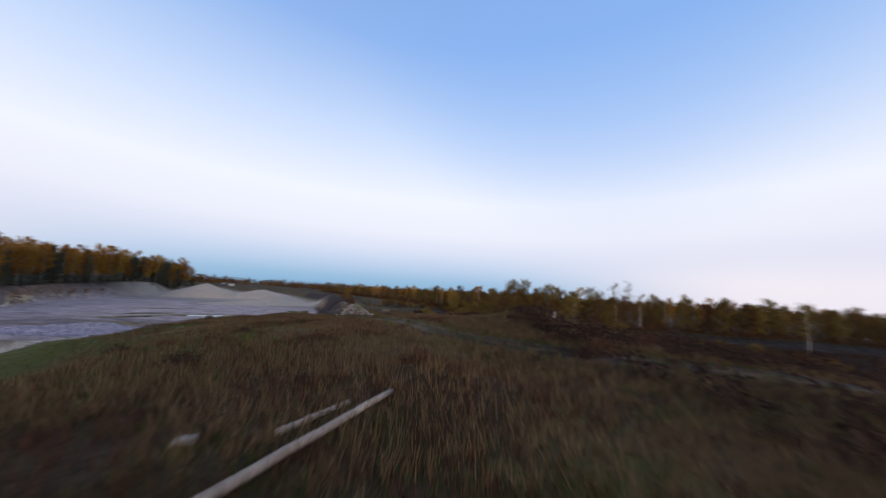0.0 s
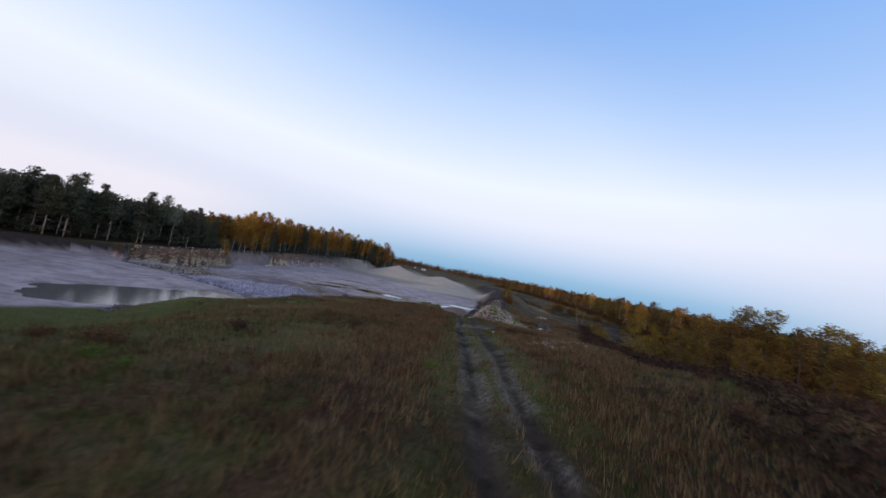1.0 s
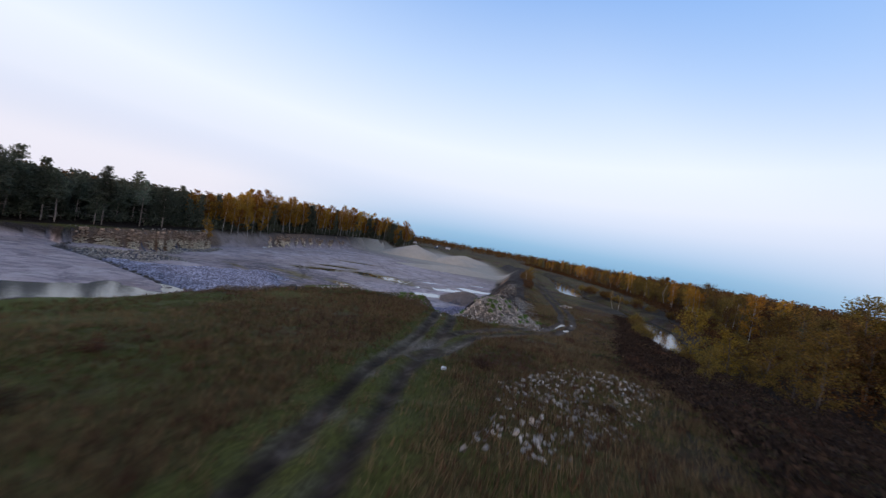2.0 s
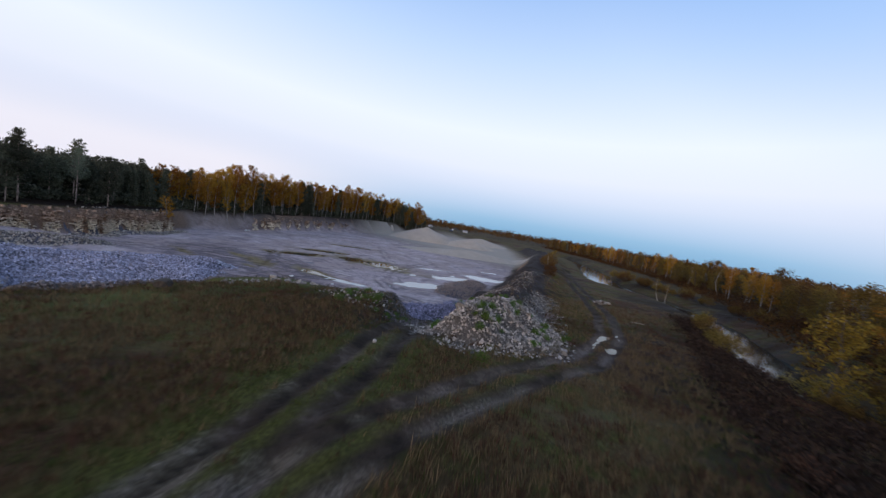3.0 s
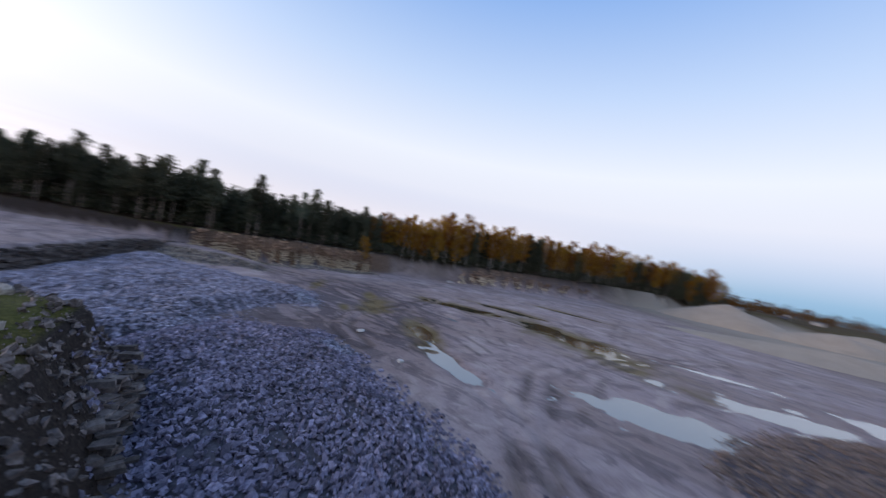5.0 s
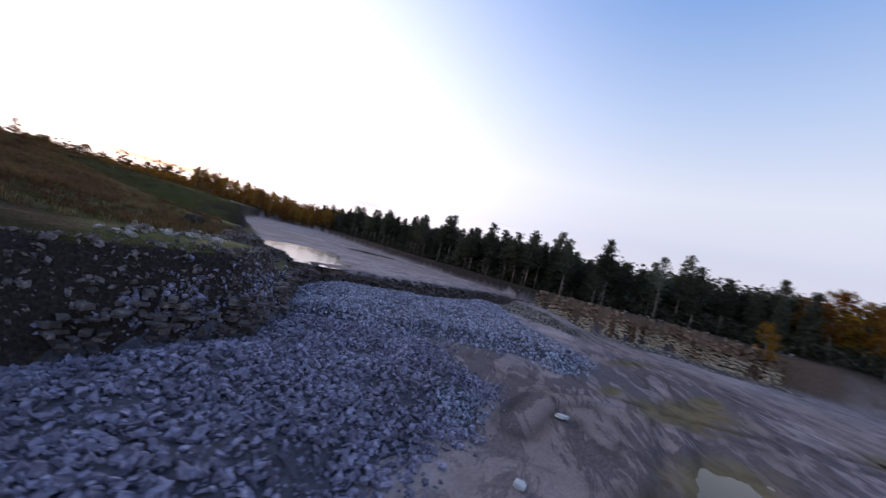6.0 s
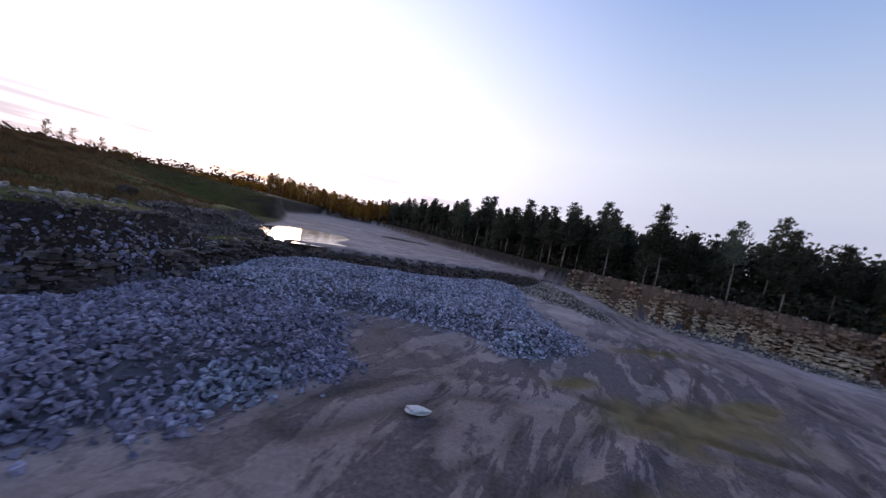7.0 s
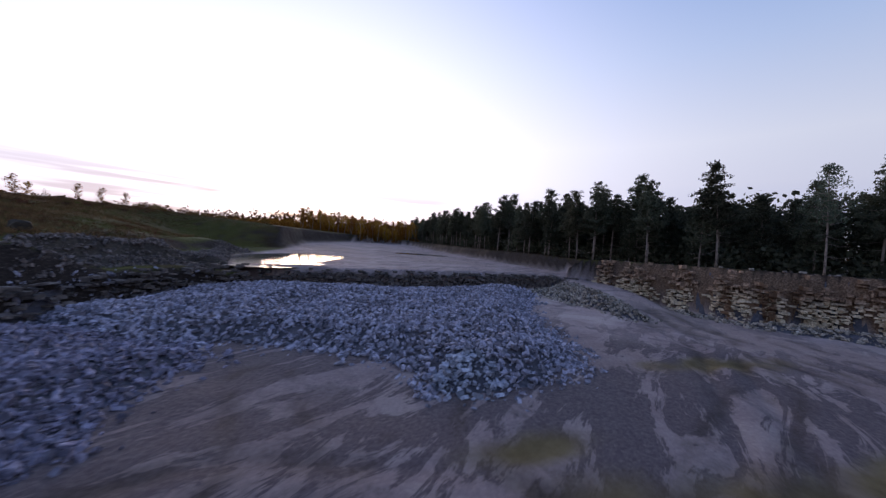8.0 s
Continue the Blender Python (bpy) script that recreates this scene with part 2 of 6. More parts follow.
def height(x, y):
    x, y = np.asarray(x, float), np.asarray(y, float)
    z = plateau(x, y)
    # soil berm between the quarry and the lane
    d, a = line_dist(x, y, BERM)
    crest = np.interp(a, [0, 1, 2, 3, 5, 8], [7.5, 6.9, 6.7, 6.9, 7.8, 7.5])
    fall = 0.55 - 0.22 * smooth(-1, 2, x - np.interp(y, [62, 70, 82, 98, 112, 134, 160, 205], [-20, -21, -26, -33, -39.5, -48, -58, -74])) * smooth(84, 96, y)
    lump = 0.75 * fbm(x / 3.2, y / 3.2, 11, 5)
    z = np.maximum(z, crest - fall * np.maximum(d - 0.8, 0) * (1 + 0.25 * fbm(x / 6, y / 6, 2)) + lump)
    # upper bench with the pond
    wob = 1.2 * fbm(x / 6, y / 6, 21, 3)
    db = outside_dist(x, y, BENCH) + wob * 0.6
    east_side = smooth(-60, -52, x)
    wide = 2.0 + 3.5 * east_side * smooth(24, 34, y) + 0.6 * east_side
    shelf = 2.12 + 0.10 * fbm(x / 9, y / 9, 31) + 0.05 * fbm(x / 2, y / 2, 33)
    shelf = shelf - 0.5 * np.exp(-((((x + 51.4) / 6.4) ** 2 + ((y - 24.5) / 12.5) ** 2) * np.clip(1 + 1.1 * fbm(x / 6, y / 6, 35, 4), 0.5, 2.5)) ** 2) - 0.28 * np.exp(-(((x + 72) / 9) ** 2 + ((y + 12) / 9) ** 2))
    prof = np.where(east_side > 0.5, np.interp(db / wide, [0, 0.12, 0.3, 0.5, 0.62, 0.88, 1], [0, 0.12, 0.2, 0.27, 0.42, 0.93, 1]), smooth(0, 1, db / wide))
    z = np.where(db < 0, shelf, shelf + (np.maximum(z, shelf) - shelf) * np.clip(prof, 0, 1))
    # main pit
    dp = outside_dist(x, y, PIT)
    bluff = smooth(-54, -50, x) * smooth(92, 78, y) * smooth(36, 40, y)
    slope = smooth(76, 90, y) * smooth(-120, -90, x + 0.4 * (y - 100))
    spoil = smooth(58, 72, y) * smooth(102, 86, y) * smooth(-100, -110, x)
    dp = dp + wob * (0.2 + 0.2 * bluff + 1.5 * slope + spoil)
    floor = 0.15 + 0.07 * fbm(x / 11, y / 11, 41, 3) + 0.05 * fbm(x / 2.5, y / 2.5, 43, 4)
    floor = floor + 0.012 * np.clip(y - 135, 0, 200)
    floor = floor + 0.10 * np.clip(0.35 - np.abs(fbm((x * 0.8 + y * 0.6) / 1.5, (y * 0.8 - x * 0.6) / 4.5, 47, 3)), 0, 1)
    for px, py, hl, hw, turn, deep in POOLS:
        c, s = math.cos(radians(turn)), math.sin(radians(turn))
        u, v = ((x - px) * c + (y - py) * s) / hl, (-(x - px) * s + (y - py) * c) / hw
        rag = 1 + 1.8 * fbm(x / 3.2 + px, y / 3.2, 45, 4) + 0.6 * fbm(x / 0.9, y / 0.9, 46, 2)
        floor = floor - deep * np.exp(-(u * u + v * v) * 1.1 * np.clip(rag, 0.35, 4))
    wide = 1.1 + 9.5 * bluff + 9 * slope + 6.5 * spoil + 14 * smooth(180, 240, y)
    u = np.maximum(dp, 0) / wide
    prof = np.where(bluff > 0.5, bluff_profile(u * 10, y), smooth(0, 1, u))
    z = np.where(dp < 0, floor, floor + (z - floor) * np.clip(prof, 0, 1))
    # haul ramp along the west face, up to the bench
    d, a = line_dist(x, y, [(-88, 51), (-91.5, 40), (-93, 27)])
    up = np.interp(a, [0, 1, 2], [0.1, 1.3, 2.15])
    z = np.where(d < 6, np.maximum(z, 0) + (up - np.maximum(z, 0)) * smooth(5.5, 2.2, d) * (z < 3.0), z)
    # cut that takes the lane down into the pit
    d, a = line_dist(x, y, RAMP)
    down = np.interp(a, [0, 1, 2, 3], [6.9, 5.5, 2.9, 0.15])
    z = z + (down - z) * smooth(4.6, 1.7, d) * smooth(0.0, 0.5, a)
    # river
    d, a = line_dist(x, y, RIVER)
    bed = RIVER_Z - 0.7
    z = np.where(d < 20, bed + (z - bed) * np.where(z > bed, smooth(0.4, 11 - 4 * smooth(100, 114, y), d - 2.5 * smooth(138, 158, y) + 1.2 * fbm(x / 5, y / 5, 51)), 1), z)
    # puddled hollow in the lane
    r = np.hypot(x + 12.9, (y - 77.5) * 0.55)
    z = z + (4.85 - z) * np.exp(-(r / 3.5) ** 2)
    # wheel ruts
    for lane, depth in ((TRACK, 0.2), (BRANCH, 0.15), (HAUL[0], 0.09), (HAUL[1], 0.08), (HAUL[2], 0.08), (HAUL[3], 0.07)):
        d, a = line_dist(x, y, lane)
        z = z - depth * np.exp(-((d - 0.85) / 0.3) ** 2) + 0.03 * np.exp(-(d / 0.35) ** 2)
    ragged = np.clip(1 + 1.6 * fbm(x / 1.1, y / 1.1, 49, 3), 0.3, 3)
    wet = np.exp(-(((x + 12.6) / 0.95) ** 2 + ((y - 74.6) / 1.25) ** 2) * ragged) + np.exp(-(((x + 13.2) / 0.42) ** 2 + ((y - 80) / 2.6) ** 2) * ragged) + 0.8 * np.exp(-(((x + 11.3) / 0.5) ** 2 + ((y - 75.6) / 0.7) ** 2) * ragged)
    return z - 0.20 * np.clip(wet, 0, 1)


def height_at(x, y):
    return float(height(np.array([x]), np.array([y]))[0])

# ---------------------------------------------------------------- materials
def nodes_of(name):
    m = bpy.data.materials.new(name)
    m.use_nodes = True
    nt = m.node_tree
    return m, nt, nt.nodes["Principled BSDF"]


def rgba(c):
    return (c[0], c[1], c[2], 1)


def noise_node(nt, vec, scale, detail=5.0, rough=0.6, warp=0.0):
    n = nt.nodes.new("ShaderNodeTexNoise")
    n.inputs["Scale"].default_value, n.inputs["Detail"].default_value, n.inputs["Roughness"].default_value = scale, detail, rough
    n.inputs["Distortion"].default_value = warp
    nt.links.new(vec, n.inputs["Vector"])
    return n.outputs["Fac"]


def ramp_node(nt, fac, stops):
    r = nt.nodes.new("ShaderNodeValToRGB")
    el = r.color_ramp.elements
    while len(el) < len(stops):
        el.new(0.5)
    for e, (p, c) in zip(el, stops):
        e.position, e.color = p, rgba(c)
    nt.links.new(fac, r.inputs["Fac"])
    return r.outputs["Color"]


def mix_node(nt, fac, a, b, blend='MIX'):
    m = nt.nodes.new("ShaderNodeMix")
    m.data_type, m.blend_type = 'RGBA', blend
    if isinstance(fac, (int, float)):
        m.inputs[0].default_value = fac
    else:
        nt.links.new(fac, m.inputs[0])
    for sock, val in ((m.inputs[6], a), (m.inputs[7], b)):
        if isinstance(val, tuple):
            sock.default_value = rgba(val)
        else:
            nt.links.new(val, sock)
    return m.outputs[2]


def step_node(nt, fac, lo, hi):
    m = nt.nodes.new("ShaderNodeMapRange")
    m.interpolation_type = 'SMOOTHSTEP'
    m.inputs["From Min"].default_value, m.inputs["From Max"].default_value = lo, hi
    nt.links.new(fac, m.inputs["Value"])
    return m.outputs["Result"]


def bump_node(nt, bsdf, fac, dist, strength=0.7):
    b = nt.nodes.new("ShaderNodeBump")
    b.inputs["Distance"].default_value, b.inputs["Strength"].default_value = dist, strength
    nt.links.new(fac, b.inputs["Height"])
    nt.links.new(b.outputs["Normal"], bsdf.inputs["Normal"])


def place(nt):
    return nt.nodes.new("ShaderNodeNewGeometry").outputs["Position"]


def objco(nt):
    return nt.nodes.new("ShaderNodeTexCoord").outputs["Object"]


def mottled(name, dark, mid, light, scale=1.0, rough=0.85, bump=0.02, vary=0.0, local=False, spec=0.3, island=False):
    """A rough surface in three tones, at two scales of noise, with relief."""
    m, nt, bsdf = nodes_of(name)
    co = objco(nt) if local else place(nt)
    big, small = noise_node(nt, co, 0.35 * scale, 4), noise_node(nt, co, 4.0 * scale, 6, 0.7)
    col = ramp_node(nt, small, [(0.3, dark), (0.52, mid), (0.75, light)])
    col = mix_node(nt, step_node(nt, big, 0.35, 0.7), col, mix_node(nt, 0.45, col, dark), 'MIX')
    if vary:
        if island:
            rnd = nt.nodes.new("ShaderNodeNewGeometry").outputs["Random Per Island"]
        else:
            rnd = nt.nodes.new("ShaderNodeObjectInfo").outputs["Random"]
        h = nt.nodes.new("ShaderNodeHueSaturation")
        mr = nt.nodes.new("ShaderNodeMapRange")
        mr.inputs["To Min"].default_value, mr.inputs["To Max"].default_value = 1 - vary, 1 + vary
        nt.links.new(rnd, mr.inputs["Value"])
        nt.links.new(mr.outputs["Result"], h.inputs["Value"])
        nt.links.new(col, h.inputs["Color"])
        col = h.outputs["Color"]
    nt.links.new(col, bsdf.inputs["Base Color"])
    bsdf.inputs["Roughness"].default_value = rough
    bsdf.inputs["Specular IOR Level"].default_value = spec
    if bump:
        bump_node(nt, bsdf, small, bump)
    return m


def ground_material():
    """Grass, bare soil, pit mud, pale dust and stone, laid out by zones of the plan."""
    m, nt, bsdf = nodes_of("ground_cover")
    co = place(nt)
    zone = nt.nodes.new("ShaderNodeAttribute")
    zone.attribute_name = "zone"
    sep = nt.nodes.new("ShaderNodeSeparateColor")
    nt.links.new(zone.outputs["Color"], sep.inputs["Color"])
    zone2 = nt.nodes.new("ShaderNodeAttribute")
    zone2.attribute_name = "zone_b"
    sep2 = nt.nodes.new("ShaderNodeSeparateColor")
    nt.links.new(zone2.outputs["Color"], sep2.inputs["Color"])
    big = noise_node(nt, co, 0.09, 4)
    mid = noise_node(nt, co, 0.6, 5, 0.65)
    fine = noise_node(nt, co, 7.0, 6, 0.75)
    zone3 = nt.nodes.new("ShaderNodeAttribute")
    zone3.attribute_name = "zone_c"
    sep3 = nt.nodes.new("ShaderNodeSeparateColor")
    nt.links.new(zone3.outputs["Color"], sep3.inputs["Color"])
    # grass: dry straw, dull green and rusty brown in broad drifts
    straw = ramp_node(nt, fine, [(0.32, (0.0235, 0.0142, 0.0066)), (0.55, (0.086, 0.0535, 0.0225)), (0.78, (0.188, 0.119, 0.050))])
    # brightened green: the glow of backlit blades is painted into this tone
    lush_lit = ramp_node(nt, fine, [(0.32, (0.034, 0.040, 0.011)), (0.55, (0.100, 0.112, 0.030)), (0.78, (0.185, 0.195, 0.062))])
    green = ramp_node(nt, fine, [(0.32, (0.0194, 0.0194, 0.0047)), (0.55, (0.0707, 0.0679, 0.0162)), (0.78, (0.1425, 0.1310, 0.0342))])
    rust = ramp_node(nt, fine, [(0.32, (0.0185, 0.0092, 0.0051)), (0.55, (0.0708, 0.0340, 0.0180)), (0.78, (0.1539, 0.0760, 0.0385))])
    # darkest tone: withered brown slope cover, and shade painted under the forest edge
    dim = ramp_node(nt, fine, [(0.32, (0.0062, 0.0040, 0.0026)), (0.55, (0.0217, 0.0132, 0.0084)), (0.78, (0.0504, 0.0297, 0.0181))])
    grass = mix_node(nt, step_node(nt, mid, 0.36, 0.58), green, straw)
    grass = mix_node(nt, step_node(nt, big, 0.50, 0.62), grass, rust)
    grass = mix_node(nt, sep3.outputs["Green"], grass, green)
    grass = mix_node(nt, zone2.outputs["Alpha"], grass, lush_lit)
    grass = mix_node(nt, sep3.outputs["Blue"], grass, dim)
    # pit floor: grey-mauve silt, paler dried crust, wet dark patches and faint tyre smears
    swing = nt.nodes.new("ShaderNodeVectorRotate")
    swing.rotation_type = 'Z_AXIS'
    swing.inputs["Angle"].default_value = radians(-48)
    nt.links.new(co, swing.inputs["Vector"])
    stretch = nt.nodes.new("ShaderNodeMapping")
    stretch.inputs["Scale"].default_value = (0.17, 0.56, 0.4)
    nt.links.new(swing.outputs["Vector"], stretch.inputs["Vector"])
    smear = noise_node(nt, stretch.outputs["Vector"], 1.0, 8, 0.68, 0.7)
    blot = noise_node(nt, co, 0.24, 8, 0.62, 0.9)
    mud = ramp_node(nt, mid, [(0.34, (0.270, 0.204, 0.203)), (0.5, (0.372, 0.292, 0.288)), (0.7, (0.465, 0.375, 0.358))])
    mud = mix_node(nt, step_node(nt, blot, 0.52, 0.60), mud, (0.48, 0.392, 0.366))
    ruddy = nt.nodes.new("ShaderNodeMath")
    ruddy.operation = 'MULTIPLY'
    ruddy.inputs[1].default_value = 0.6
    nt.links.new(step_node(nt, big, 0.44, 0.58), ruddy.inputs[0])
    mud = mix_node(nt, ruddy.outputs[0], mud, (0.27, 0.193, 0.165))
    mud = mix_node(nt, zone3.outputs["Alpha"], mud, mix_node(nt, 0.45, mud, (0.135, 0.098, 0.106)))
    damp = nt.nodes.new("ShaderNodeMath")
    damp.operation = 'MULTIPLY_ADD'
    damp.inputs[1].default_value = 0.065
    nt.links.new(zone3.outputs["Alpha"], damp.inputs[0])
    nt.links.new(smear, damp.inputs[2])
    soak = nt.nodes.new("ShaderNodeMapRange")
    soak.inputs["To Min"].default_value, soak.inputs["To Max"].default_value = 0.36, 0.93
    nt.links.new(zone3.outputs["Alpha"], soak.inputs["Value"])
    dark = nt.nodes.new("ShaderNodeMath")
    dark.operation = 'MULTIPLY'
    nt.links.new(step_node(nt, damp.outputs[0], 0.530, 0.565), dark.inputs[0])
    nt.links.new(soak.outputs["Result"], dark.inputs[1])
    mud = mix_node(nt, dark.outputs[0], mud, (0.055, 0.040, 0.050))
    mud = mix_node(nt, step_node(nt, blot, 0.43, 0.38), mud, mix_node(nt, 0.55, mud, (0.085, 0.066, 0.072)))
    mud = mix_node(nt, 0.27, mud, ramp_node(nt, fine, [(0.38, (0.09, 0.07, 0.072)), (0.52, (0.27, 0.215, 0.208)), (0.66, (0.46, 0.385, 0.355))]))
    silt = ramp_node(nt, mid, [(0.35, (0.115, 0.083, 0.036)), (0.65, (0.20, 0.15, 0.075))])
    mud = mix_node(nt, sep3.outputs["Red"], mud, silt)
    soil = ramp_node(nt, fine, [(0.32, (0.012, 0.009, 0.008)), (0.55, (0.040, 0.031, 0.027)), (0.78, (0.11, 0.088, 0.075))])
    rock = ramp_node(nt, fine, [(0.34, (0.055, 0.036, 0.026)), (0.52, (0.17, 0.107, 0.072)), (0.74, (0.36, 0.26, 0.18))])
    sand = ramp_node(nt, fine, [(0.3, (0.27, 0.225, 0.18)), (0.7, (0.40, 0.345, 0.28))])
    col = mix_node(nt, sep.outputs["Red"], soil, grass)
    col = mix_node(nt, sep.outputs["Green"], col, mud)
    col = mix_node(nt, sep2.outputs["Red"], col, rock)
    col = mix_node(nt, sep2.outputs["Green"], col, sand)
    rutc = ramp_node(nt, mid, [(0.40, (0.020, 0.0135, 0.0095)), (0.56, (0.044, 0.030, 0.021)), (0.72, (0.12, 0.088, 0.068))])
    col = mix_node(nt, sep.outputs["Blue"], col, rutc)
    trodden = ramp_node(nt, fine, [(0.38, (0.052, 0.038, 0.031)), (0.54, (0.150, 0.113, 0.094)), (0.68, (0.32, 0.26, 0.222))])
    col = mix_node(nt, sep2.outputs["Blue"], col, trodden)
    nt.links.new(col, bsdf.inputs["Base Color"])
    wet = nt.nodes.new("ShaderNodeMapRange")
    wet.inputs["From Min"].default_value, wet.inputs["From Max"].default_value = 0.4, 0.65
    wet.inputs["To Min"].default_value, wet.inputs["To Max"].default_value = 0.95, 0.62
    nt.links.new(smear, wet.inputs["Value"])
    nt.links.new(wet.outputs["Result"], bsdf.inputs["Roughness"])
    gloss = nt.nodes.new("ShaderNodeMapRange")
    gloss.inputs["To Min"].default_value, gloss.inputs["To Max"].default_value = 0.06, 0.16
    nt.links.new(sep.outputs["Green"], gloss.inputs["Value"])
    nt.links.new(gloss.outputs["Result"], bsdf.inputs["Specular IOR Level"])
    add = nt.nodes.new("ShaderNodeMath")
    nt.links.new(fine, add.inputs[0])
    nt.links.new(smear, add.inputs[1])
    bump_node(nt, bsdf, add.outputs[0], 0.06, 0.8)
    return m


def water_material(name, colour, rough, ripple=0.004, strength=0.35):
    m, nt, bsdf = nodes_of(name)
    co = place(nt)
    bsdf.inputs["Base Color"].default_value = rgba(colour)
    bsdf.inputs["Roughness"].default_value = rough
    bsdf.inputs["IOR"].default_value = 1.33
    bsdf.inputs["Specular IOR Level"].default_value = 0.5
    bump_node(nt, bsdf, noise_node(nt, co, 3.0, 3), ripple, strength)
    return m


def leaf_material(name, tones, vary=0.35):
    """Leaves or needles that differ from clump to clump."""
    m, nt, bsdf = nodes_of(name)
    rnd = nt.nodes.new("ShaderNodeNewGeometry").outputs["Random Per Island"]
    col = ramp_node(nt, rnd, [(i / max(1, len(tones) - 1), c) for i, c in enumerate(tones)])
    tree = nt.nodes.new("ShaderNodeObjectInfo").outputs["Random"]
    h = nt.nodes.new("ShaderNodeHueSaturation")
    for sock, lo, hi in (("Value", 1 - vary, 1 + vary), ("Hue", 0.485, 0.515)):
        mr = nt.nodes.new("ShaderNodeMapRange")
        mr.inputs["To Min"].default_value, mr.inputs["To Max"].default_value = lo, hi
        nt.links.new(tree, mr.inputs["Value"])
        nt.links.new(mr.outputs["Result"], h.inputs[sock])
    nt.links.new(col, h.inputs["Color"])
    nt.links.new(h.outputs["Color"], bsdf.inputs["Base Color"])
    bsdf.inputs["Roughness"].default_value = 0.8
    bsdf.inputs["Specular IOR Level"].default_value = 0.06
    thin = nt.nodes.new("ShaderNodeBsdfTranslucent")
    nt.links.new(h.outputs["Color"], thin.inputs["Color"])
    blend = nt.nodes.new("ShaderNodeMixShader")
    blend.inputs[0].default_value = 0.38
    nt.links.new(bsdf.outputs["BSDF"], blend.inputs[1])
    nt.links.new(thin.outputs["BSDF"], blend.inputs[2])
    nt.links.new(blend.outputs["Shader"], nt.nodes["Material Output"].inputs["Surface"])
    return m


def bark_material(name, base, mark, scale):
    m, nt, bsdf = nodes_of(name)
    mp = nt.nodes.new("ShaderNodeMapping")
    mp.inputs["Scale"].default_value = scale
    nt.links.new(objco(nt), mp.inputs["Vector"])
    n = noise_node(nt, mp.outputs["Vector"], 3.0, 5, 0.7)
    nt.links.new(ramp_node(nt, n, [(0.38, mark), (0.5, base), (0.8, tuple(min(1, v * 1.25) for v in base))]), bsdf.inputs["Base Color"])
    bsdf.inputs["Roughness"].default_value = 0.85
    bump_node(nt, bsdf, n, 0.02)
    return m


M_GROUND = ground_material()
M_PUDDLE = water_material("puddle_water", (0.06, 0.049, 0.030), 0.03)
M_MILKY = water_material("milky_puddle_water", (0.24, 0.27, 0.285), 0.04)
M_POND = water_material("pond_water", (0.12, 0.105, 0.09), 0.05, 0.02, 0.5)
M_RIVER = water_material("river_water", (0.02, 0.025, 0.022), 0.05, 0.012, 0.4)
M_STONE = mottled("limestone", (0.12, 0.10, 0.088), (0.30, 0.26, 0.22), (0.56, 0.50, 0.43), 1.5, 0.8, 0.02, 0.6, island=True)
M_STONE_P = mottled("limestone_loose", (0.12, 0.10, 0.088), (0.30, 0.26, 0.22), (0.56, 0.50, 0.43), 1.5, 0.8, 0.02, 0.6)
M_BLUE = mottled("crushed_limestone", (0.132, 0.127, 0.168), (0.312, 0.30, 0.375), (0.545, 0.528, 0.605), 1.5, 0.8, 0.02, 0.55, island=True)
M_BLUE_P = mottled("crushed_limestone_block", (0.14, 0.146, 0.185), (0.33, 0.342, 0.41), (0.57, 0.58, 0.645), 1.5, 0.8, 0.02, 0.55)
# the same crushed limestone, darkened in colour to stand in for lens falloff
M_BLUE_DIMMED = mottled("corner_dimmed_limestone", (0.088, 0.080, 0.116), (0.232, 0.212, 0.285), (0.43, 0.405, 0.485), 1.5, 0.8, 0.02, 0.55, island=True)
M_BLUE_DIMMED_P = mottled("corner_dimmed_limestone_block", (0.10, 0.104, 0.140), (0.25, 0.256, 0.325), (0.46, 0.463, 0.535), 1.5, 0.8, 0.02, 0.55)
M_RED = mottled("reddish_rubble", (0.11, 0.085, 0.075), (0.21, 0.165, 0.145), (0.33, 0.27, 0.24), 1.5, 0.8, 0.02, 0.35, island=True)
M_BROWN = mottled("soiled_limestone", (0.06, 0.048, 0.045), (0.16, 0.13, 0.12), (0.36, 0.31, 0.29), 1.5, 0.85, 0.02, 0.45, island=True)
M_BROWN_P = mottled("soiled_limestone_piece", (0.06, 0.048, 0.045), (0.16, 0.13, 0.12), (0.36, 0.31, 0.29), 1.5, 0.85, 0.02, 0.45)


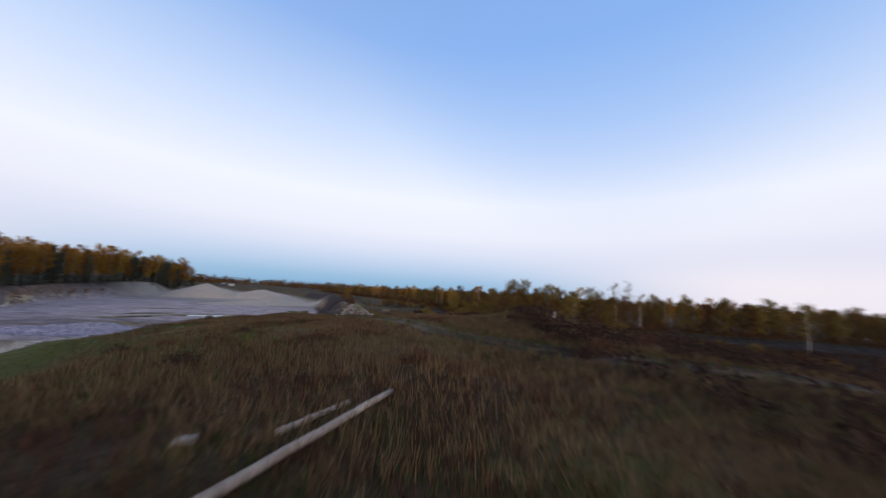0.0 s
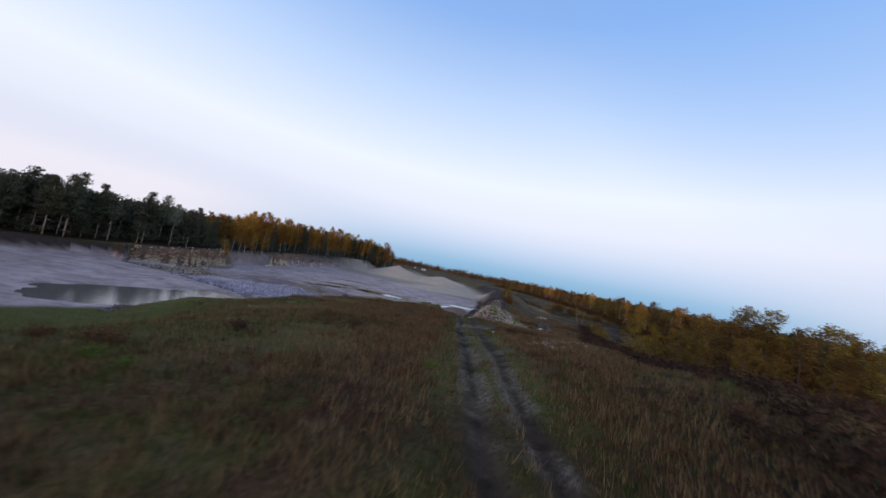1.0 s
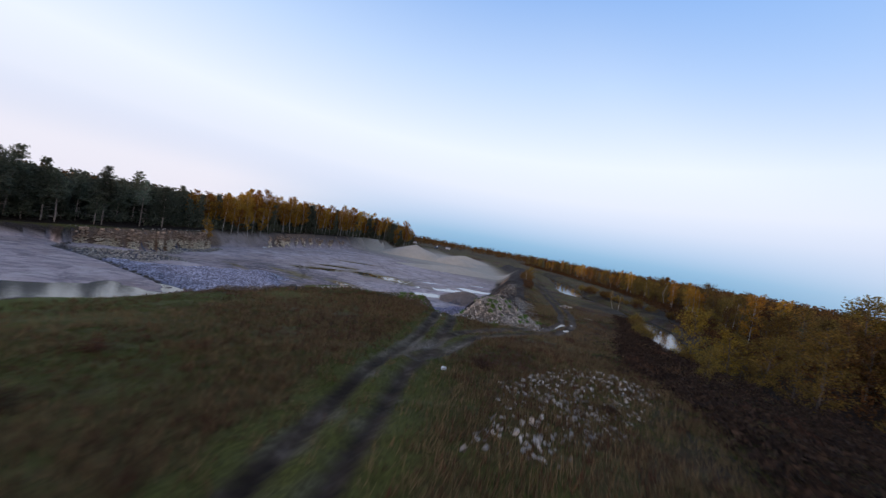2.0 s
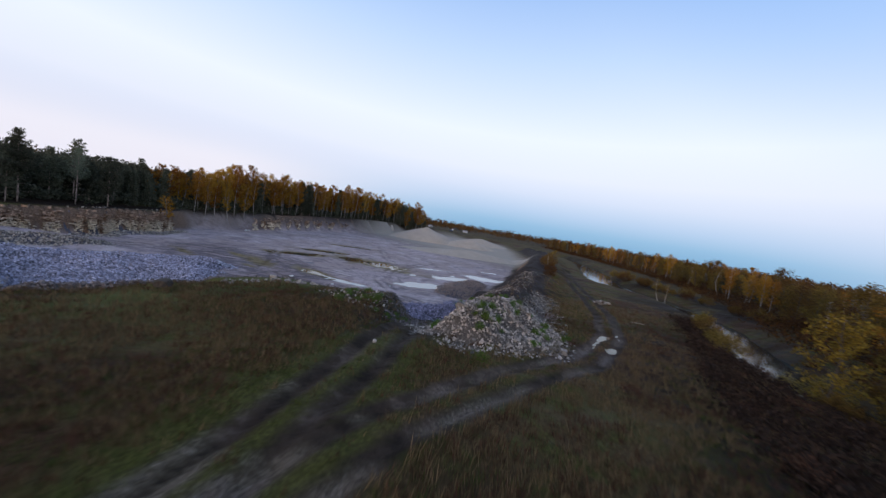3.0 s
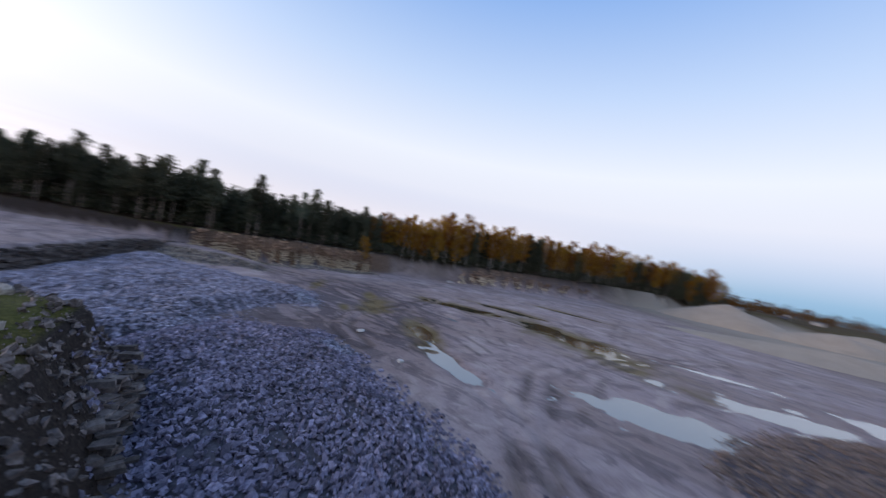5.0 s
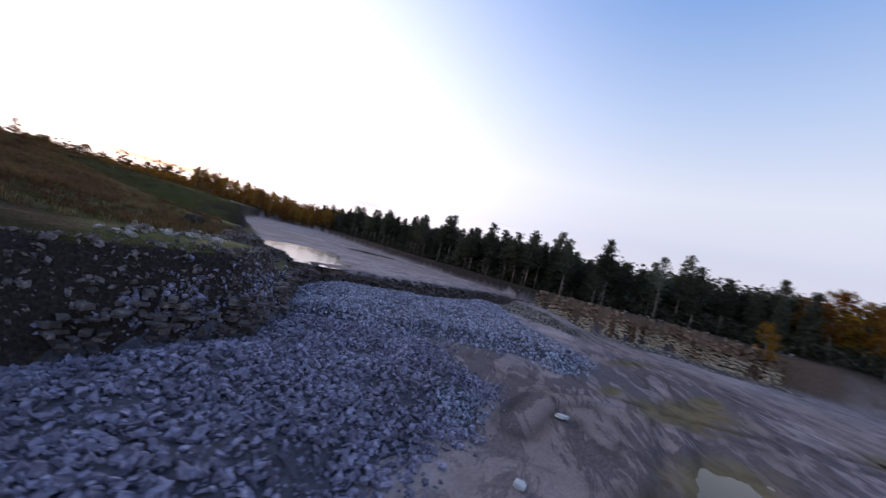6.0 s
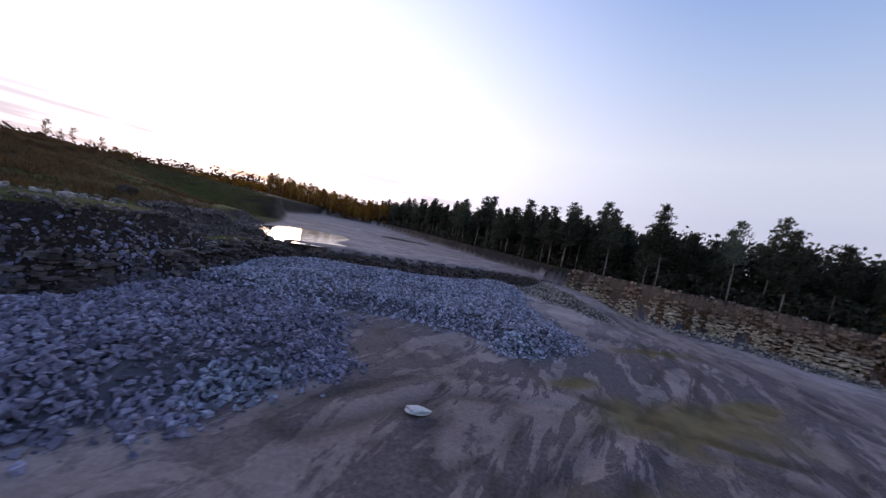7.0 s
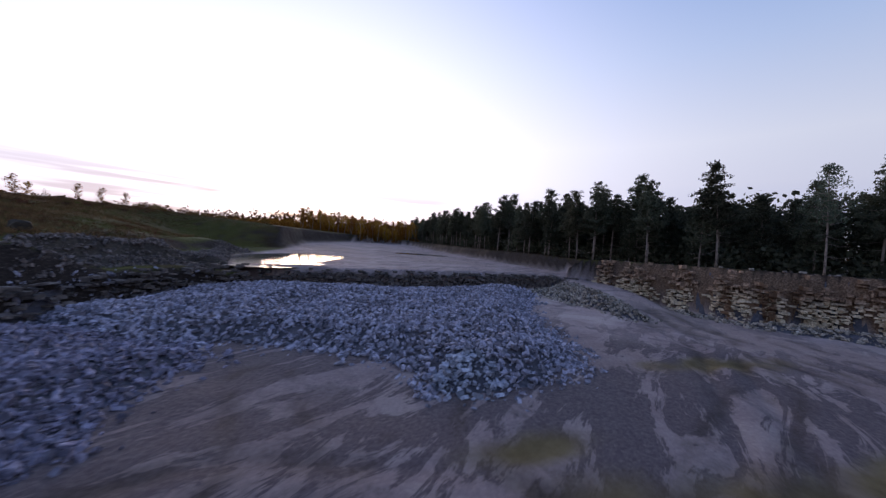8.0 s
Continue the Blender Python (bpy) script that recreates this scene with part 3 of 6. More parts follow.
def face_material():
    """Thin limestone beds: grey at the foot, cream in the middle, rusty brown above."""
    m, nt, bsdf = nodes_of("banded_limestone")
    co = place(nt)
    big, small = noise_node(nt, co, 0.5, 4), noise_node(nt, co, 5.0, 6, 0.7)
    pale = ramp_node(nt, small, [(0.3, (0.25, 0.185, 0.13)), (0.52, (0.56, 0.46, 0.335)), (0.75, (0.74, 0.65, 0.51))])
    brown = ramp_node(nt, small, [(0.3, (0.095, 0.058, 0.04)), (0.52, (0.28, 0.185, 0.13)), (0.75, (0.50, 0.38, 0.27))])
    sep = nt.nodes.new("ShaderNodeSeparateXYZ")
    nt.links.new(co, sep.inputs["Vector"])
    up = nt.nodes.new("ShaderNodeMath")
    up.operation = 'MULTIPLY_ADD'
    up.inputs[1].default_value = 2.6
    nt.links.new(big, up.inputs[0])
    nt.links.new(sep.outputs["Z"], up.inputs[2])
    col = mix_node(nt, step_node(nt, up.outputs[0], 3.3, 4.6), pale, brown)
    runs = nt.nodes.new("ShaderNodeMapping")
    runs.inputs["Scale"].default_value = (0.8, 0.8, 0.16)
    nt.links.new(co, runs.inputs["Vector"])
    col = mix_node(nt, step_node(nt, noise_node(nt, runs.outputs["Vector"], 1.0, 5, 0.6), 0.54, 0.62), col, (0.17, 0.10, 0.062))
    rnd = nt.nodes.new("ShaderNodeObjectInfo").outputs["Random"]
    isl = nt.nodes.new("ShaderNodeNewGeometry").outputs["Random Per Island"]
    both = nt.nodes.new("ShaderNodeMath")
    nt.links.new(rnd, both.inputs[0])
    nt.links.new(isl, both.inputs[1])
    mr = nt.nodes.new("ShaderNodeMapRange")
    mr.inputs["From Max"].default_value = 2.0
    mr.inputs["To Min"].default_value, mr.inputs["To Max"].default_value = 0.5, 1.5
    nt.links.new(both.outputs[0], mr.inputs["Value"])
    h = nt.nodes.new("ShaderNodeHueSaturation")
    nt.links.new(mr.outputs["Result"], h.inputs["Value"])
    nt.links.new(col, h.inputs["Color"])
    nt.links.new(h.outputs["Color"], bsdf.inputs["Base Color"])
    bsdf.inputs["Roughness"].default_value = 0.9
    bsdf.inputs["Specular IOR Level"].default_value = 0.15
    bump_node(nt, bsdf, small, 0.05)
    return m


M_FACE = face_material()
M_DARKFACE = mottled("damp_limestone", (0.045, 0.036, 0.034), (0.12, 0.098, 0.09), (0.26, 0.225, 0.205), 0.9, 0.8, 0.04, 0.45)
M_SAND = mottled("screened_sand", (0.26, 0.215, 0.17), (0.35, 0.295, 0.235), (0.43, 0.37, 0.30), 0.7, 0.9, 0.03)
M_SOIL = mottled("dark_soil", (0.022, 0.018, 0.015), (0.06, 0.047, 0.036), (0.13, 0.105, 0.08), 1.2, 0.9, 0.05)
M_SILT = mottled("gravel_bed", (0.045, 0.043, 0.054), (0.09, 0.085, 0.102), (0.16, 0.15, 0.17), 1.0, 0.85, 0.05)
M_EARTH = mottled("stony_earth", (0.03, 0.025, 0.021), (0.085, 0.071, 0.059), (0.19, 0.16, 0.135), 2.6, 0.9, 0.05)
M_GRAVEL = mottled("soiled_limestone_gravel", (0.11, 0.095, 0.082), (0.27, 0.238, 0.208), (0.50, 0.452, 0.40), 1.5, 0.85, 0.02, 0.6, island=True)
M_WHITE = mottled("pale_block", (0.42, 0.42, 0.42), (0.58, 0.57, 0.55), (0.72, 0.7, 0.67), 1.5, 0.7, 0.01, local=True)
M_WOOD = mottled("weathered_timber", (0.16, 0.12, 0.09), (0.34, 0.27, 0.21), (0.48, 0.40, 0.33), 2.0, 0.8, 0.01, local=True)
M_NEEDLE = leaf_material("pine_needles", [(0.056, 0.060, 0.042), (0.092, 0.096, 0.063), (0.134, 0.134, 0.090)])
M_PALENEEDLE = leaf_material("pale_pine_needles", [(0.10, 0.125, 0.085), (0.15, 0.175, 0.12), (0.20, 0.22, 0.155)])
M_YELLOW = leaf_material("autumn_birch_leaves", [(0.16, 0.075, 0.016), (0.30, 0.14, 0.022), (0.42, 0.20, 0.028), (0.22, 0.135, 0.030)])
M_OLIVE = leaf_material("fading_leaves", [(0.060, 0.041, 0.013), (0.135, 0.087, 0.022), (0.215, 0.132, 0.033), (0.092, 0.072, 0.021)])
M_GOLDEN = leaf_material("golden_willow_leaves", [(0.13, 0.085, 0.016), (0.24, 0.165, 0.025), (0.33, 0.235, 0.038), (0.16, 0.13, 0.028)])
M_RUSTY = leaf_material("brown_leaves", [(0.04, 0.024, 0.012), (0.095, 0.05, 0.019), (0.17, 0.085, 0.025)])
M_PINEBARK = bark_material("pine_bark", (0.29, 0.225, 0.19), (0.09, 0.068, 0.056), (1, 1, 0.35))
M_BIRCHBARK = bark_material("birch_bark", (0.30, 0.265, 0.235), (0.10, 0.09, 0.08), (1, 1, 2.2))
M_TWIG = bark_material("dark_twigs", (0.075, 0.055, 0.045), (0.035, 0.028, 0.024), (1, 1, 1))
M_STRAW = leaf_material("dry_grass", [(0.057, 0.0385, 0.0190), (0.152, 0.1040, 0.0500), (0.262, 0.1790, 0.0880), (0.085, 0.0660, 0.0266)], 0.1)
M_GREENGRASS = leaf_material("green_grass", [(0.0228, 0.0291, 0.0095), (0.0570, 0.0727, 0.0190), (0.0969, 0.1115, 0.0285)], 0.1)
M_RUSTGRASS = leaf_material("rust_weeds", [(0.0342, 0.0175, 0.0104), (0.0855, 0.0417, 0.0247), (0.1482, 0.0727, 0.0399)], 0.1)
M_DARKBRUSH = leaf_material("withered_brush", [(0.02, 0.013, 0.010), (0.045, 0.028, 0.019), (0.085, 0.053, 0.033)], 0.1)
M_PLANT = leaf_material("pale_green_plant", [(0.04, 0.075, 0.016), (0.085, 0.14, 0.028), (0.13, 0.19, 0.045)], 0.15)


# ---------------------------------------------------------------- mesh helpers
def mesh_from(name, verts, faces, material, smooth_shade=False):
    me = bpy.data.meshes.new(name)
    me.from_pydata(verts, [], faces)
    me.materials.append(material)
    if smooth_shade:
        me.polygons.foreach_set("use_smooth", [True] * len(me.polygons))
    me.update()
    return me


def tri_mesh(name, verts, tris, material, smooth_shade=False):
    """A mesh from arrays of places and triangles."""
    me = bpy.data.meshes.new(name)
    verts, tris = np.asarray(verts, np.float32), np.asarray(tris, np.int32)
    me.vertices.add(len(verts))
    me.vertices.foreach_set("co", verts.ravel())
    me.loops.add(tris.size)
    me.loops.foreach_set("vertex_index", tris.ravel())
    me.polygons.add(len(tris))
    me.polygons.foreach_set("loop_start", np.arange(0, tris.size, tris.shape[1], dtype=np.int32))
    me.polygons.foreach_set("use_smooth", np.full(len(tris), smooth_shade))
    me.materials.append(material)
    me.update(calc_edges=True)
    me.validate()
    return me


def under(name, me, parent, label="", m=None, kind=""):
    ob = new(name, me)
    ob.parent = parent
    if m is not None:
        ob.matrix_basis = m
    return tagged(ob, label, kind=kind)


def thing(name, label, category, m=None, group="", kind="", me=None):
    ob = new(name, me)
    if m is not None:
        ob.matrix_world = m
    return tagged(ob, label, category, group, kind)


# a broken stone: a slabby block with its corners knocked about
BLOCK_V = np.array([(a, b, c) for a in (-0.5, 0.5) for b in (-0.5, 0.5) for c in (-0.5, 0.5)])
BLOCK_F = np.array([(0, 1, 3), (0, 3, 2), (4, 6, 7), (4, 7, 5), (0, 4, 5), (0, 5, 1), (2, 3, 7), (2, 7, 6), (0, 2, 6), (0, 6, 4), (1, 5, 7), (1, 7, 3)])


def stone_verts(rng, flat=0.65):
    """One broken stone, about one across."""
    v = BLOCK_V * rng.uniform(0.45, 1.08, (8, 3)) + rng.normal(0, 0.07, (8, 3))
    v[:, 0] += v[:, 2] * rng.normal(0, 0.4)
    return v * np.array([1.05, rng.uniform(0.55, 0.95), flat * rng.uniform(0.65, 1.25)])


def turn_matrix(rng, tilt=0.5):
    return np.array(Euler((rng.normal(0, tilt), rng.normal(0, tilt), rng.uniform(0, 6.28))).to_matrix())


def many_stones(name, xs, ys, zs, sizes, material, seed, flat=0.65, tilt=0.6):
    """Loose stones, each a closed piece, joined into one mesh."""
    rng = np.random.default_rng(seed)
    kinds = [stone_verts(rng, flat) for _ in range(24)]
    vs, fs = [], []
    for i in range(len(xs)):
        v = kinds[i % 24] @ turn_matrix(rng, tilt).T * sizes[i] + (xs[i], ys[i], zs[i])
        vs.append(v)
        fs.append(BLOCK_F + 8 * i)
    return tri_mesh(name, np.concatenate(vs), np.concatenate(fs), material)


def stone_parts(parent, name, xs, ys, zs, sizes, material, seed, flat=0.65, tilt=0.6):
    """Loose stones as pieces of their own on shared meshes."""
    rng = np.random.default_rng(seed)
    shapes = [tri_mesh(name, stone_verts(rng, flat), BLOCK_F, material) for _ in range(14)]
    for i in range(len(xs)):
        ob = under(name, shapes[i % 14], parent)
        ob.matrix_basis = Matrix.LocRotScale((xs[i], ys[i], zs[i]), Euler((rng.normal(0, tilt), rng.normal(0, tilt), rng.uniform(0, 6.28))), (sizes[i],) * 3)


# ---------------------------------------------------------------- ground
def graded(marks, steps, reach):
    """Even steps between the marks, growing ones beyond."""
    core = np.concatenate([np.arange(lo, hi - st / 2, st) for lo, hi, st in zip(marks[:-1], marks[1:], steps)] + [[marks[-1]]])
    out, s, p = [], steps[0], 0.0
    while p < reach:
        s *= 1.13
        p += s
        out.append(p)
    out = np.array(out)
    return np.concatenate([core[0] - out[::-1], core, core[-1] + out])


# curved tyre prints of machines that turned on the mud
TYRES = [[(-59, 73), (-64, 70.4), (-67.5, 66.5), (-69, 62)], [(-62, 76), (-67, 72.5), (-74, 68.5), (-84, 62), (-91, 52)], [(-55, 79), (-62, 73.8), (-64.5, 67), (-62, 61.5)],
         [(-60, 82), (-70, 78), (-82, 73), (-92, 64), (-95, 54)], [(-66, 84), (-78, 84), (-90, 78)], [(-50, 84), (-60, 92), (-66, 104)], [(-74, 104), (-84, 110), (-98, 120)]]


def build_ground():
    gx, gy = graded([-122, -86, -54, -26, 12, 26], [0.5, 0.32, 0.5, 0.25, 0.5], 4200), graded([-12, 2, 84, 132, 256], [0.5, 0.3, 0.5, 1.25], 4200)
    x, y = np.meshgrid(gx, gy)
    z = height(x, y)
    nx, ny = len(gx), len(gy)
    idx = np.arange(nx * ny).reshape(ny, nx)
    quads = np.stack([idx[:-1, :-1], idx[:-1, 1:], idx[1:, 1:], idx[1:, :-1]], -1).reshape(-1, 4)
    me = tri_mesh("ground", np.stack([x, y, z], -1).reshape(-1, 3), quads, M_GROUND, True)
    # zones of cover
    dzy, dzx = np.gradient(z, gy, gx)
    steep = np.hypot(dzx, dzy)
    dp, db = outside_dist(x, y, PIT), outside_dist(x, y, BENCH)
    under_bluff = smooth(-54, -50, x) * smooth(92, 78, y) * smooth(36, 40, y)
    mud = np.maximum(smooth(0.9, 0.2, z) * smooth(2.0 - 2.2 * under_bluff, -0.5, dp), smooth(1.2, -0.6, db) * smooth(2.9, 2.4, z))
    dt, at = line_dist(x, y, [(-88, 51), (-91.5, 40), (-93, 27)])
    mud = np.maximum(mud, smooth(4.5, 2.5, dt) * (z < 3))
    grass = smooth(0.75, 0.45, steep + 0.25 * fbm(x / 2, y / 2, 61))
    dbm, ab = line_dist(x, y, BERM)
    grass = grass * (1 - smooth(7.5, 4.5, dbm + 2 * fbm(x / 4, y / 4, 63)) * smooth(0.5, 1.2, ab) * 0.96)
    rut = np.zeros_like(x)
    for lane in (TRACK, BRANCH):
        d, a = line_dist(x, y, lane)
        wave = 0.12 * fbm(x / 5, y / 5, 64)
        rut = np.maximum(rut, np.minimum(1, 1.9 * np.exp(-((d - 0.95 + wave) / (0.34 + 0.14 * smooth(34, 46, y))) ** 2)) * smooth(-0.8, -0.1, fbm(x / 3, y / 3, 65) + 0.4))
    for lane in HAUL:
        d, a = line_dist(x, y, lane)
        rut = np.maximum(rut, 0.6 * np.exp(-((d - 0.95) / 0.4) ** 2) * smooth(-0.1, 0.3, fbm(x / 4, y / 4, 67) + 0.1))
    for lane in TYRES:
        d, a = line_dist(x, y, lane)
        rut = np.maximum(rut, 0.55 * np.exp(-((d - 1.0) / 0.28) ** 2) * smooth(-0.15, 0.2, fbm(x / 1.6, y / 1.6, 60) + 0.05))
    # trampled damp ground where the machines turn
    churn = smooth(1.3, 0.6, np.hypot((x + 73) / 24, (y - 65) / 14) + 0.4 * fbm(x / 3, y / 3, 58))
    churn = np.maximum(churn, 0.25 * smooth(2.0, -1.0, db))
    patchy = fbm(x / 2.2, y / 2.2, 62, 3)
    d, a = line_dist(x, y, BRANCH)
    pale = 0.75 * np.exp(-((d - 0.9) / 0.36) ** 2) * smooth(-0.35, 0.15, patchy) * smooth(100, 70, y)
    d, a = line_dist(x, y, TRACK)
    pale = np.maximum(pale, 0.85 * np.exp(-((d - 0.45) / 0.24) ** 2) * smooth(-0.15, 0.25, patchy) * smooth(58, 44, y))
    pale = np.maximum(pale, 0.7 * np.exp(-((d - 1.3) / 0.2) ** 2) * smooth(-0.05, 0.3, patchy) * smooth(58, 44, y))
    rut = rut * (1 - pale)
    ramp, ar = line_dist(x, y, RAMP)
    rut = np.maximum(rut, 0.92 * smooth(5.0, 2.5, ramp - 3.0 * smooth(2.0, 3.0, ar) + 1.5 * fbm(x / 2, y / 2, 66)) * smooth(0.4, 1.2, ar))
    rock = smooth(0.5, 1.1, steep) * smooth(-54, -60, x) * (dp < 6) * (db > 0) * smooth(0.3, 0.9, z) * smooth(31, 38, y)
    spoil = smooth(56, 74, y + 9 * fbm(x / 8, y / 8, 69)) * smooth(104, 86, y) * smooth(-98, -112, x + 7 * fbm(x / 5, y / 5, 70)) * smooth(9, 6, dp)
    sand = np.maximum(0.12 * spoil * smooth(0.3, 0.8, z), smooth(150, 185, y) * smooth(12, 0, dp) * 0.9)
    grass = grass * (1 - spoil * smooth(7, 5, dp))
    mud = np.maximum(mud, 0.75 * spoil * smooth(6, 4, dp) * (dp > -1) * (z < 4.4))
    rock = rock * (1 - 0.8 * spoil)
    yellow = np.zeros_like(x)
    for k, (px, py, hl, hw, turn, deep) in enumerate(POOLS):
        if k in MILKY:
            continue
        c, s = math.cos(radians(turn)), math.sin(radians(turn))
        u, v = ((x - px) * c + (y - py) * s) / hl, (-(x - px) * s + (y - py) * c) / hw
        yellow = np.maximum(yellow, smooth(2.2, 0.7, np.hypot(u, v) + 0.9 * fbm(x / 2, y / 2, 68)))
    yellow = np.clip(yellow, 0, 1) * (dp < 0) * smooth(0.22, 0.10, z)
    tint = fbm(x / 14, y / 14, 72, 3)
    lane_d = line_dist(x, y, TRACK)[0]
    greener = smooth(84, 72, y) * np.clip(0.95 * smooth(4.5, 2, lane_d + 2 * tint) + 0.6 * smooth(-6, -16, x + 10 * tint) * smooth(40, 28, y) + 0.55 * smooth(1.2, 0.6, np.hypot((x + 34) / 13, (y - 53) / 14) + 0.5 * tint) + 0.4 * smooth(-27, -34, x + 8 * tint) * smooth(-5, 12, y) * smooth(66, 56, y) + 0.5 * smooth(0.1, 0.4, tint), 0, 1)
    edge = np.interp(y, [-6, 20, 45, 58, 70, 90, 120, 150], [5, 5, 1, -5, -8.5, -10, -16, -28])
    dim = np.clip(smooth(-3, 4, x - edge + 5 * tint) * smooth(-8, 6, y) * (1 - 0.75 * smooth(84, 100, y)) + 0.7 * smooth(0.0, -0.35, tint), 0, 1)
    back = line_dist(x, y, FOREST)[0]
    # ground along the forest edge darkened in colour for the shade under trees
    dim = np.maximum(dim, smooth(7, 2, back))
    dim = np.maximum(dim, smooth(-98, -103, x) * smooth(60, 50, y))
    a1 = np.stack([grass, mud * (1 - 0.9 * rock), rut, np.ones_like(x)], -1).reshape(-1, 4).astype(np.float32)
    # mask of the bluff top, where backlit grass glow is painted in
    backlit = smooth(-30, -38, x + 6 * tint) * smooth(-70, -30, y) * smooth(66, 58, y) * smooth(-60, -52, x) * np.clip(0.45 + tint, 0, 0.7) * (0.3 + 0.7 * smooth(18, 34, y))
    a2 = np.stack([rock, sand, pale, backlit], -1).reshape(-1, 4).astype(np.float32)
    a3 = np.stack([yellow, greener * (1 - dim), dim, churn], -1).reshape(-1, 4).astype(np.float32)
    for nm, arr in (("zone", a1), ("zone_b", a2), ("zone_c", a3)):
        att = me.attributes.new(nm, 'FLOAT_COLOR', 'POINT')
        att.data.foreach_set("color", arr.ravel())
    return thing("ground", "rough quarry ground with dry autumn grass, mud and bare soil", "ground", kind="structure", me=me)


ground = build_ground()


def sheet(name, pts, z, material, label, kind="structure", category="water"):
    """A level sheet of water with a softly bent outline."""
    verts = [(px, py, z) for px, py in pts]
    me = mesh_from(name, verts, [list(range(len(verts)))], material)
    return thing(name, label, category, kind=kind, me=me)


def ellipse(px, py, hl, hw, turn, n=40):
    c, s = math.cos(radians(turn)), math.sin(radians(turn))
    return [(px + hl * math.cos(k) * c - hw * math.sin(k) * s, py + hl * math.cos(k) * s + hw * math.sin(k) * c) for k in (i * 2 * math.pi / n for i in range(n))]


for k, (px, py, hl, hw, turn, deep) in enumerate(POOLS):
    if deep < 0.15:
        continue
    sheet("puddle", ellipse(px, py, hl * 1.45, hw * 1.6, turn), WATER_Z + 0.006 * (k % 5), M_MILKY if k in MILKY else M_PUDDLE, "shallow milky rain puddle on the quarry floor" if k in MILKY else "shallow olive-brown rain puddle on the quarry floor", kind="", category="puddle")
sheet("pond", ellipse(-51.8, 24, 9.5, 15.5, 0), POND_Z, M_POND, "still shallow pond on the upper quarry bench")
sheet("pond", ellipse(-72, -12, 9, 9, 0), POND_Z, M_POND, "small flooded hollow on the upper bench")
bank = []
for side in (1, -1):
    row = []
    for i, (px, py) in enumerate(RIVER):
        qx, qy = RIVER[min(i + 1, len(RIVER) - 1)]
        ox, oy = RIVER[max(i - 1, 0)]
        n = math.hypot(qx - ox, qy - oy)
        row.append((px - side * (7 + 4 * float(smooth(138, 158, py))) * (qy - oy) / n, py + side * (7 + 4 * float(smooth(138, 158, py))) * (qx - ox) / n))
    bank += row if side == 1 else row[::-1]
sheet("river", bank, RIVER_Z, M_RIVER, "narrow calm river between brushy banks")


# ---------------------------------------------------------------- trees
def tube(path, radii, sides=6):
    """A tapering round limb along a path."""
    verts, faces = [], []
    path = [Vector(p) for p in path]
    for i, p in enumerate(path):
        ahead = (path[min(i + 1, len(path) - 1)] - path[max(i - 1, 0)]).normalized()
        a = ahead.orthogonal().normalized()
        b = ahead.cross(a)
        for k in range(sides):
            w = 2 * math.pi * k / sides
            verts.append(tuple(p + (a * math.cos(w) + b * math.sin(w)) * radii[i]))
    for i in range(len(path) - 1):
        for k in range(sides):
            faces.append((i * sides + k, i * sides + (k + 1) % sides, (i + 1) * sides + (k + 1) % sides, (i + 1) * sides + k))
    faces.append(tuple(range(sides))[::-1])
    return verts, faces


def join_tubes(tubes):
    verts, faces = [], []
    for v, f in tubes:
        o = len(verts)
        verts += v
        faces += [tuple(i + o for i in q) for q in f]
    return verts, faces


def leaf_cloud(rng, centres, spread, count, size, flatten=0.7, long=1.6):
    """Small pointed leaf blades, each loose, round the given centres."""
    n = len(centres) * count
    c = np.repeat(np.asarray(centres, float), count, 0) + np.clip(rng.normal(0, 1, (n, 3)), -1.7, 1.7) * np.array([spread, spread, spread * flatten])
    a = rng.normal(0, 1, (n, 3))
    a /= np.linalg.norm(a, axis=1, keepdims=True)
    b = np.cross(a, rng.normal(0, 1, (n, 3)))
    b /= np.linalg.norm(b, axis=1, keepdims=True)
    s = size * rng.uniform(0.6, 1.4, (n, 1))
    v = np.stack([c - a * s * long / 2, c + b * s * 0.5, c + a * s * long / 2, c - b * s * 0.5], 1).reshape(-1, 3)
    return v, np.arange(4 * n).reshape(n, 4)


